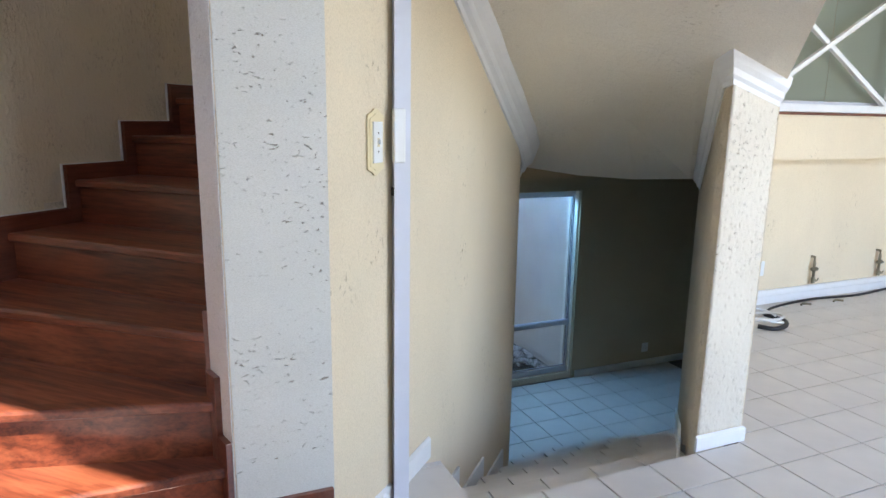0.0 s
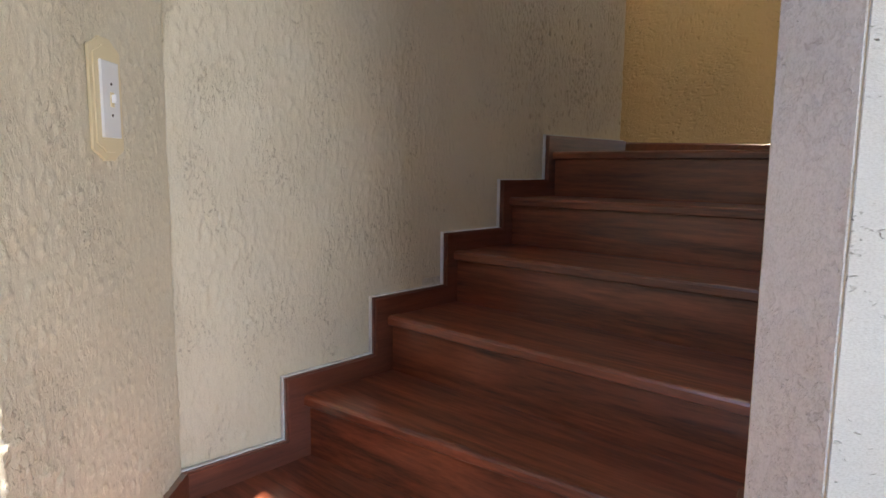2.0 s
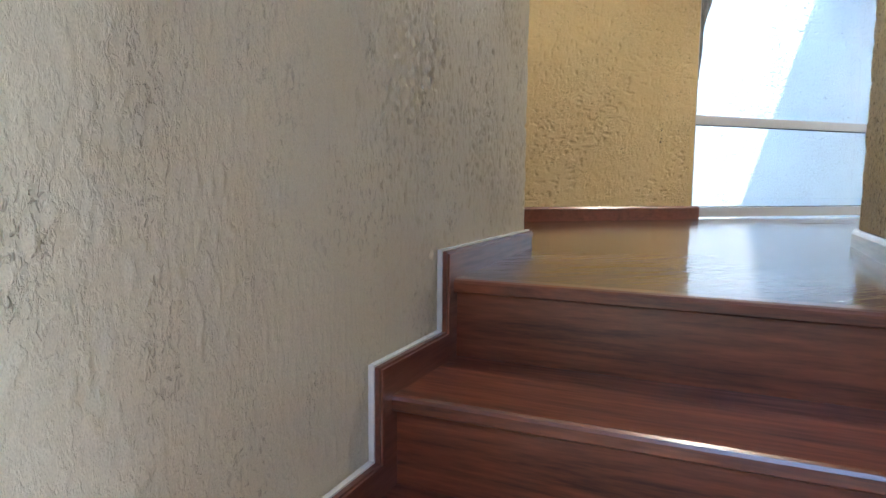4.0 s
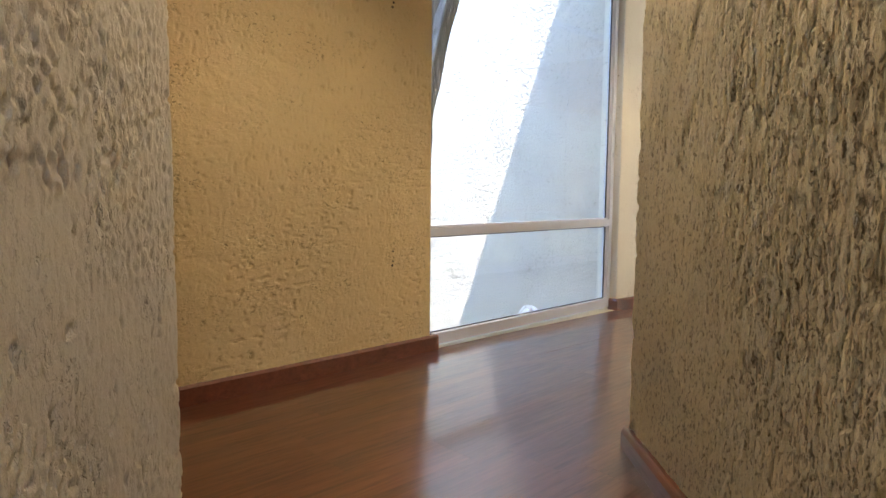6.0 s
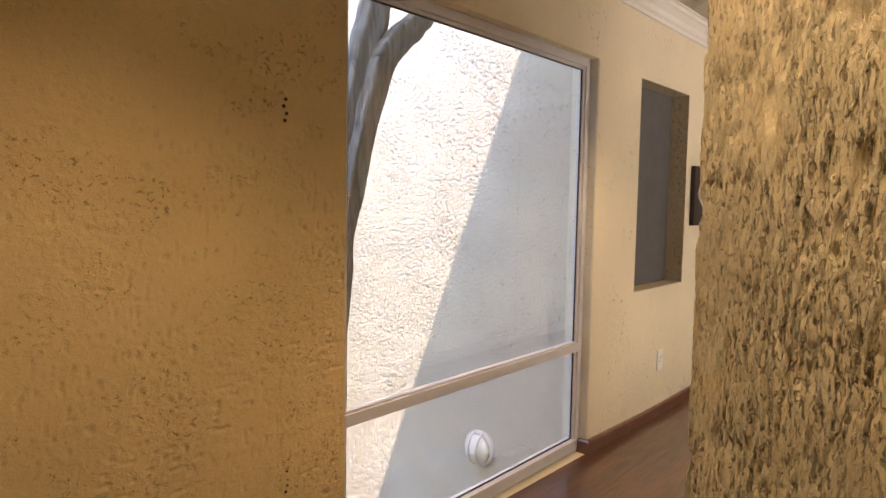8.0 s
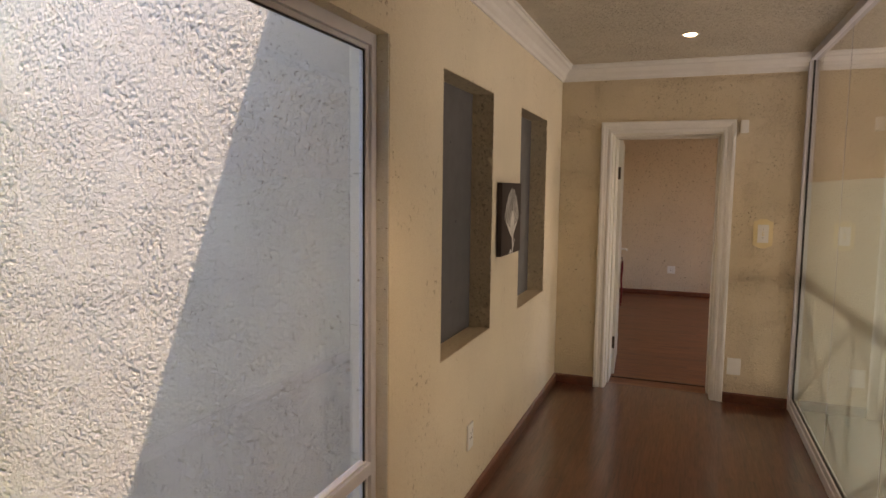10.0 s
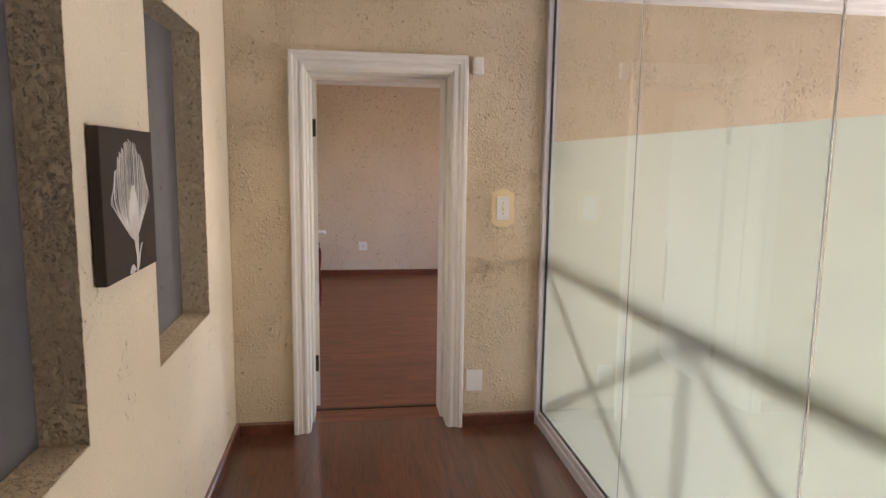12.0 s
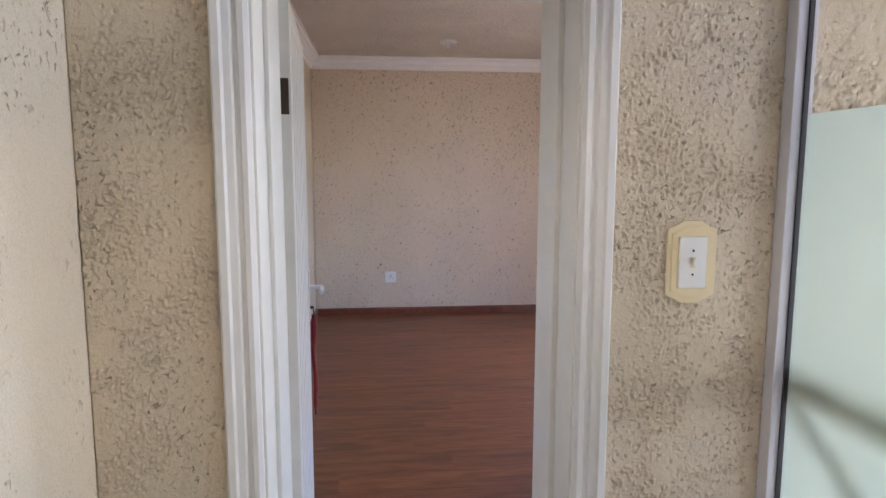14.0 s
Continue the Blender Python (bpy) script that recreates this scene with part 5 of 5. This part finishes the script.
pipe_stub(-1.89)
pipe_stub(-1.07)
conduit = thing("cable_trunking", LOC @ pose(-2.5, -1.64, 0.035), "white cable trunking along the kitchen skirting", "trunking")
part("run", box(-0.4, 2.48, -0.012, 0.019, 0.042, 0.085, 0.003), PLASTIC, conduit)
hose = thing("black_cable", LOC @ pose(-2.80, -2.0, 0), "black cable coiled on the kitchen floor tiles", "cable")
coil = []
for i in range(40):
    a = i * 0.36
    r = 0.13 + 0.05 * math.sin(i * 0.23)
    coil.append((r * math.cos(a) - 0.03 + 0.05 * math.sin(a * 0.37), r * math.sin(a) * 0.85, 0.009 + 0.035 * (1 + math.sin(a * 0.7))))
run = spline([(0.1, 0.1, 0.03), (0.4, 0.26, 0.009), (0.9, 0.32, 0.009), (1.4, 0.28, 0.009), (2.0, 0.34, 0.009), (2.7, 0.33, 0.009)])
part("coil", tube(coil, 0.0085, 6), PLASTIC, hose, "pale cable loops", True)
part("run", tube(run, 0.010, 6), BLACK, hose, "black cable run", True)
part("loop", tube(spline([(0.1, 0.1, 0.03), (0.16, -0.02, 0.012), (0.06, -0.12, 0.012), (-0.08, -0.14, 0.012), (-0.14, -0.06, 0.012)]), 0.017, 8), BLACK, hose, "", True)
for x, y in ((-2.1, -1.78), (-1.75, -1.8)):
    t = thing("loose_fitting", LOC @ pose(x, y, 0), "small loose pale fitting on the tiles", "fitting", "loose fittings")
    part("body", tube(spline([(-0.05, 0, 0.012), (0, 0.015, 0.014), (0.05, -0.01, 0.012)]), 0.009, 6), BRASS, t, smooth=True)

# ---- courtyard things ----
lamp = thing("bulkhead_light", LOC @ pose(-3.05, 0.73, 1.36, 0, 0, 90), "round white bulkhead light on the courtyard wall", "wall light")
part("base", lathe([(0.0, 0), (0.105, 0), (0.105, 0.025), (0.095, 0.03), (0.0, 0.03)], 28, pose(0, 0, 0, -90, 0, 0)), PLASTIC, lamp)
part("diffuser", lathe([(0.09, 0.03), (0.085, 0.055), (0.06, 0.078), (0.03, 0.088), (0.0, 0.09)], 28, pose(0, 0, 0, -90, 0, 0)), PLASTIC, lamp, "white glass dome", True)
for x in (-0.03, 0.03):
    part("guard_bar", tube(spline([(x, 0.03, -0.10), (x, 0.075, -0.06), (x, 0.096, 0), (x, 0.075, 0.06), (x, 0.03, 0.10)]), 0.006, 8), PLASTIC, lamp, smooth=True)

tree = thing("tree", LOC @ pose(-4.36, 0.42, LOW - 0.06), "old grey-barked tree trunk forking beside the window", "tree")


def limb(name, pts, seed):
    """A knotty limb through (x, y, z, radius) points given in the corridor's axes."""
    rows = [(x + 4.36, y - 0.42, z - LOW + 0.06) for x, y, z, r in pts]
    line = spline(rows, 8)
    n = len(line)
    rad = [0.8 * float(np.interp(i / 8, range(len(pts)), [p[3] for p in pts])) for i in range(n)]
    bm = tube(line, rad, 28)
    for v in bm.verts:
        near = min(line, key=lambda p: (p - v.co).length)
        out = (v.co - near).normalized()
        around = math.atan2(out.y, out.x)
        rib = noise.noise(Vector((math.cos(around) * 2.2, math.sin(around) * 2.2, v.co.z * 0.9 + seed)))
        knot = noise.noise(Vector((v.co.x * 30, v.co.y * 30, v.co.z * 7 + seed)))
        v.co += out * (0.020 * rib + 0.007 * knot)
    return part(name, bm, BARKT, tree, smooth=True)


limb("trunk", [(-4.45, 0.44, LOW - 0.1, 0.13), (-4.45, 0.43, 0.5, 0.09), (-4.45, 0.42, 1.9, 0.072), (-4.44, 0.42, 2.29, 0.070), (-4.42, 0.42, 2.56, 0.071), (-4.405, 0.42, 2.70, 0.069),
               (-4.36, 0.42, 2.84, 0.064), (-4.32, 0.42, 2.99, 0.062), (-4.28, 0.42, 3.14, 0.062), (-4.23, 0.42, 3.30, 0.068), (-4.18, 0.42, 3.42, 0.074), (-4.10, 0.42, 3.51, 0.074),
               (-4.005, 0.42, 3.59, 0.068), (-3.92, 0.42, 3.68, 0.058), (-3.86, 0.42, 3.9, 0.05), (-3.8, 0.45, 4.6, 0.045)], 1)
limb("stem", [(-4.42, 0.45, 2.62, 0.03), (-4.395, 0.47, 2.84, 0.045), (-4.36, 0.48, 2.99, 0.05), (-4.325, 0.48, 3.14, 0.056), (-4.29, 0.48, 3.29, 0.062), (-4.24, 0.48, 3.45, 0.068), (-4.175, 0.49, 3.62, 0.075),
              (-4.08, 0.51, 4.0, 0.065), (-3.95, 0.55, 5.2, 0.05)], 3)


def big_leaf(length, lobes, rr):
    """A deeply cut leaf: midrib with pairs of pointed lobes, drooping."""
    bm = bmesh.new()
    spine = []
    for i in range(lobes * 2 + 1):
        t = i / (lobes * 2)
        spine.append(Vector((length * t, 0, 0.22 * length * math.sin(t * 2.2) - 0.25 * length * t * t)))
    for s in (-1, 1):
        for i in range(lobes):
            a, b, c = spine[2 * i], spine[2 * i + 1], spine[2 * i + 2]
            wdt = length * 0.42 * math.sin(math.pi * (i + 0.8) / (lobes + 0.8)) + 0.01
            tip = b + Vector((length * 0.16, s * wdt, -0.06 * length + rr.uniform(-0.01, 0.01)))
            m1 = a.lerp(tip, 0.5) + Vector((length * 0.03, 0, 0.012))
            m2 = c.lerp(tip, 0.45) + Vector((-length * 0.02, 0, 0.008))
            v = [bm.verts.new(p) for p in (a, m1, tip, m2, c)]
            bm.faces.new(v if s > 0 else v[::-1])
    return bm


def plant(name, m, count, size, height, seed, label):
    t = thing(name, m, label, "plant")
    rr = random.Random(seed)
    part("stalk", tube(spline([(0, 0, 0), (0.05, 0.02, height * 0.5), (0, 0.05, height)]), 0.018, 8), BARKT, t)
    for i in range(count):
        bm = big_leaf(size * rr.uniform(0.55, 1.0), 5, rr)
        z = height * (0.35 + 0.65 * (i / count))
        bm.transform(Matrix.Translation((0.02, 0.03, z)) @ pose(0, 0, 0, rr.uniform(-25, 25), rr.uniform(-25, 30), rr.uniform(0, 360)) @ Matrix.Translation((0.15 * size, 0, 0)))
        part("leaf", bm, LEAF, t)


plant("garden_plant", LOC @ pose(-3.62, 2.55, LOW - 0.06), 34, 0.55, 5.0, 3, "tall large-leaved green plant in the courtyard corner")
plant("garden_plant", LOC @ pose(-3.5, 2.85, LOW - 0.06), 30, 0.6, 4.3, 8, "large-leaved green plant against the garden wall")
plant("garden_plant", LOC @ pose(-3.9, 2.95, LOW - 0.06), 26, 0.55, 3.3, 12, "large-leaved green plant against the garden wall")


def leaf_head(x, y, z, size, count, seed):
    """A crown of large cut leaves on one slender stalk."""
    t = thing("palm_leaf_plant", LOC @ pose(x, y, LOW - 0.06), "slender stalk with a bright green crown of cut leaves", "plant", "courtyard crowns")
    rr = random.Random(seed)
    top = z - LOW + 0.06
    part("stalk", tube(spline([(-0.5, 0.1, 0), (-0.38, 0.05, top * 0.5), (-0.12, 0.02, top * 0.85), (0, 0, top)]), 0.012, 8), BARKT, t)
    for i in range(count):
        bm = big_leaf(size * rr.uniform(0.7, 1.0), 7, rr)
        bm.transform(Matrix.Translation((0, 0, top)) @ pose(0, 0, 0, rr.uniform(-30, 30), rr.uniform(-20, 40), 360 * i / count + rr.uniform(-15, 15)))
        part("leaf", bm, LEAF, t)


leaf_head(-3.30, 2.25, 3.80, 0.42, 11, 21)
leaf_head(-3.50, 2.3, 2.98, 0.42, 11, 22)
leaf_head(-3.62, 2.35, 2.25, 0.42, 11, 23)
gravel = bmesh.new()
rr = random.Random(9)
for i in range(420):
    gx, gy = rr.uniform(-4.2, -3.1), rr.uniform(0.4, 1.3)
    hgt = max(0.0, 0.22 - 0.30 * math.hypot(gx + 3.75, gy - 0.75))
    s = rr.uniform(0.015, 0.04)
    base = Vector((gx, gy, LOW - 0.05 + hgt))
    vs = [gravel.verts.new(base + Vector((rr.uniform(-s, s), rr.uniform(-s, s), 0)) + Vector(d) * s) for d in ((1, 0, 0), (-1, 0, 0), (0, 1, 0), (0, -1, 0), (0, 0, 0.8), (0, 0, -0.8))]
    for a, b, c in ((0, 2, 4), (2, 1, 4), (1, 3, 4), (3, 0, 4), (2, 0, 5), (1, 2, 5), (3, 1, 5), (0, 3, 5)):
        gravel.faces.new((vs[a], vs[b], vs[c]))
tagged(mesh_object("gravel_heap", finish(gravel, LOC), STONE), "heap of pale gravel outside the lower window", "gravel", kind="stuff")

# ---- floor pieces ----
kfloor = bpy.data.objects["floor_kitchen"]
nx = ny = 0
rest = bmesh.new()
for i in range(-22, 18):
    for j in range(-13, 8):
        x0, y0 = -4.67 + TP * i, -3.46 + TP * j
        x1, y1 = x0 + TP, y0 + TP
        c = W((x0 + x1) / 2, (y0 + y1) / 2)
        if x0 < -10.4 or x1 > 0.01:
            continue
        if y0 < -3.26 and y1 > -3.26:
            y1 = -3.25 if (x0 + x1) / 2 < -4.45 else y1
        inside = y1 <= -3.24 or (c[0] > 1.88 and y1 < -1.58)
        if not inside:
            continue
        m = LOC @ pose(x0, y0, 0)
        if x0 > -6.9 and y0 > -4.9:
            lay("tile", m, TP, y1 - y0, 0.008, kfloor)
        else:
            g = 0.003
            for q in (((x0 + g, y0 + g), (x1 - g, y0 + g), (x1 - g, y1 - g), (x0 + g, y1 - g)),):
                add_prism(rest, [W(*p) for p in q], -0.008, 0)
for i in range(-7, -3):
    for j in range(1, 3):
        x0, y0 = -4.67 + TP * i, -3.46 + TP * j
        poly = clip(clip([(x0 + 0.003, max(y0, -3.25) + 0.003), (x0 + TP - 0.003, max(y0, -3.25) + 0.003), (x0 + TP - 0.003, y0 + TP - 0.003), (x0 + 0.003, y0 + TP - 0.003)],
                         1, 0, -5.752), 0, 1, -2.9)
        if len(poly) > 2:
            add_prism(rest, [W(*p) for p in poly], -0.008, 0)
joined = mesh_object("tile_field", finish(rest), TILE)
joined.parent = kfloor
tagged(joined, kind="stuff")
lfloor = bpy.data.objects["floor_lower"]
for i in range(-1, 12):
    for j in range(0, 6):
        lay("tile", LOC @ pose(-5.0 + TP * i, -1.55 + TP * j, LOW), TP, TP if j < 5 else 0.2, 0.008, lfloor)

# laminate planks
PW, PL = 0.192, 1.28
rr = random.Random(2)


def plank(poly, z, mat, parent):
    bm = bmesh.new()
    add_prism(bm, poly, z - 0.012, z)
    top_edges = [e for e in bm.edges if all(v.co.z > z - 0.001 for v in e.verts)]
    bmesh.ops.bevel(bm, geom=top_edges, offset=0.0002, segments=1, affect="EDGES")
    part("plank", finish(lifted(bm) if mat is REDU else bm), mat, parent).matrix_basis = LOC


def to_local(p):
    q = LOC.inverted() @ Vector((p[0], p[1], 0))
    return (q.x, q.y)


# plank outlines are clipped in the corridor's own axes: stair edge, combed wall, glass channel
na = Vector(to_local((0, -1))) - Vector(to_local((0, 0)))
nb = Vector(to_local((1, 0))) - Vector(to_local((0, 0)))
ca = na.dot(Vector(to_local((0, 3.18))))
cb = nb.dot(Vector(to_local((0.22, 0))))
corridor_floor = setting("floor_corridor", prism([to_local(p) for p in land], UP - 0.03, UP - 0.013, LOC), GROUT, "red-brown laminate floor of landing and corridor", "floor")
row = 0
y = 0.0
while y > -2.75:
    x = -8.2 - rr.uniform(0, PL)
    while x < 0.13:
        poly = [(x, y - PW), (x + PL, y - PW), (x + PL, y), (x, y)]
        poly = clip(clip(clip(poly, 1, 0, 0.13), -1, 0, 8.0), na.x, na.y, ca)
        inner_part = clip(poly, 0, -1, 1.70)
        outer_part = clip(clip(poly, 0, 1, -1.70), nb.x, nb.y, cb)
        for q in (inner_part, outer_part):
            if len(q) > 2:
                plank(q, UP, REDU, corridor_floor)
        x += PL
    y -= PW
room_floor = bpy.data.objects["floor_room"]
x = 0.13
while x < FX:
    yy = -3.0 - rr.uniform(0, PL)
    while yy < -0.03:
        poly = clip(clip([(x, yy), (min(x + PW, FX), yy), (min(x + PW, FX), yy + PL), (x, yy + PL)], 0, 1, -0.03), 0, -1, 3.0)
        if len(poly) > 2:
            plank(poly, UP, FARY, room_floor)
        yy += PL
    x += PW
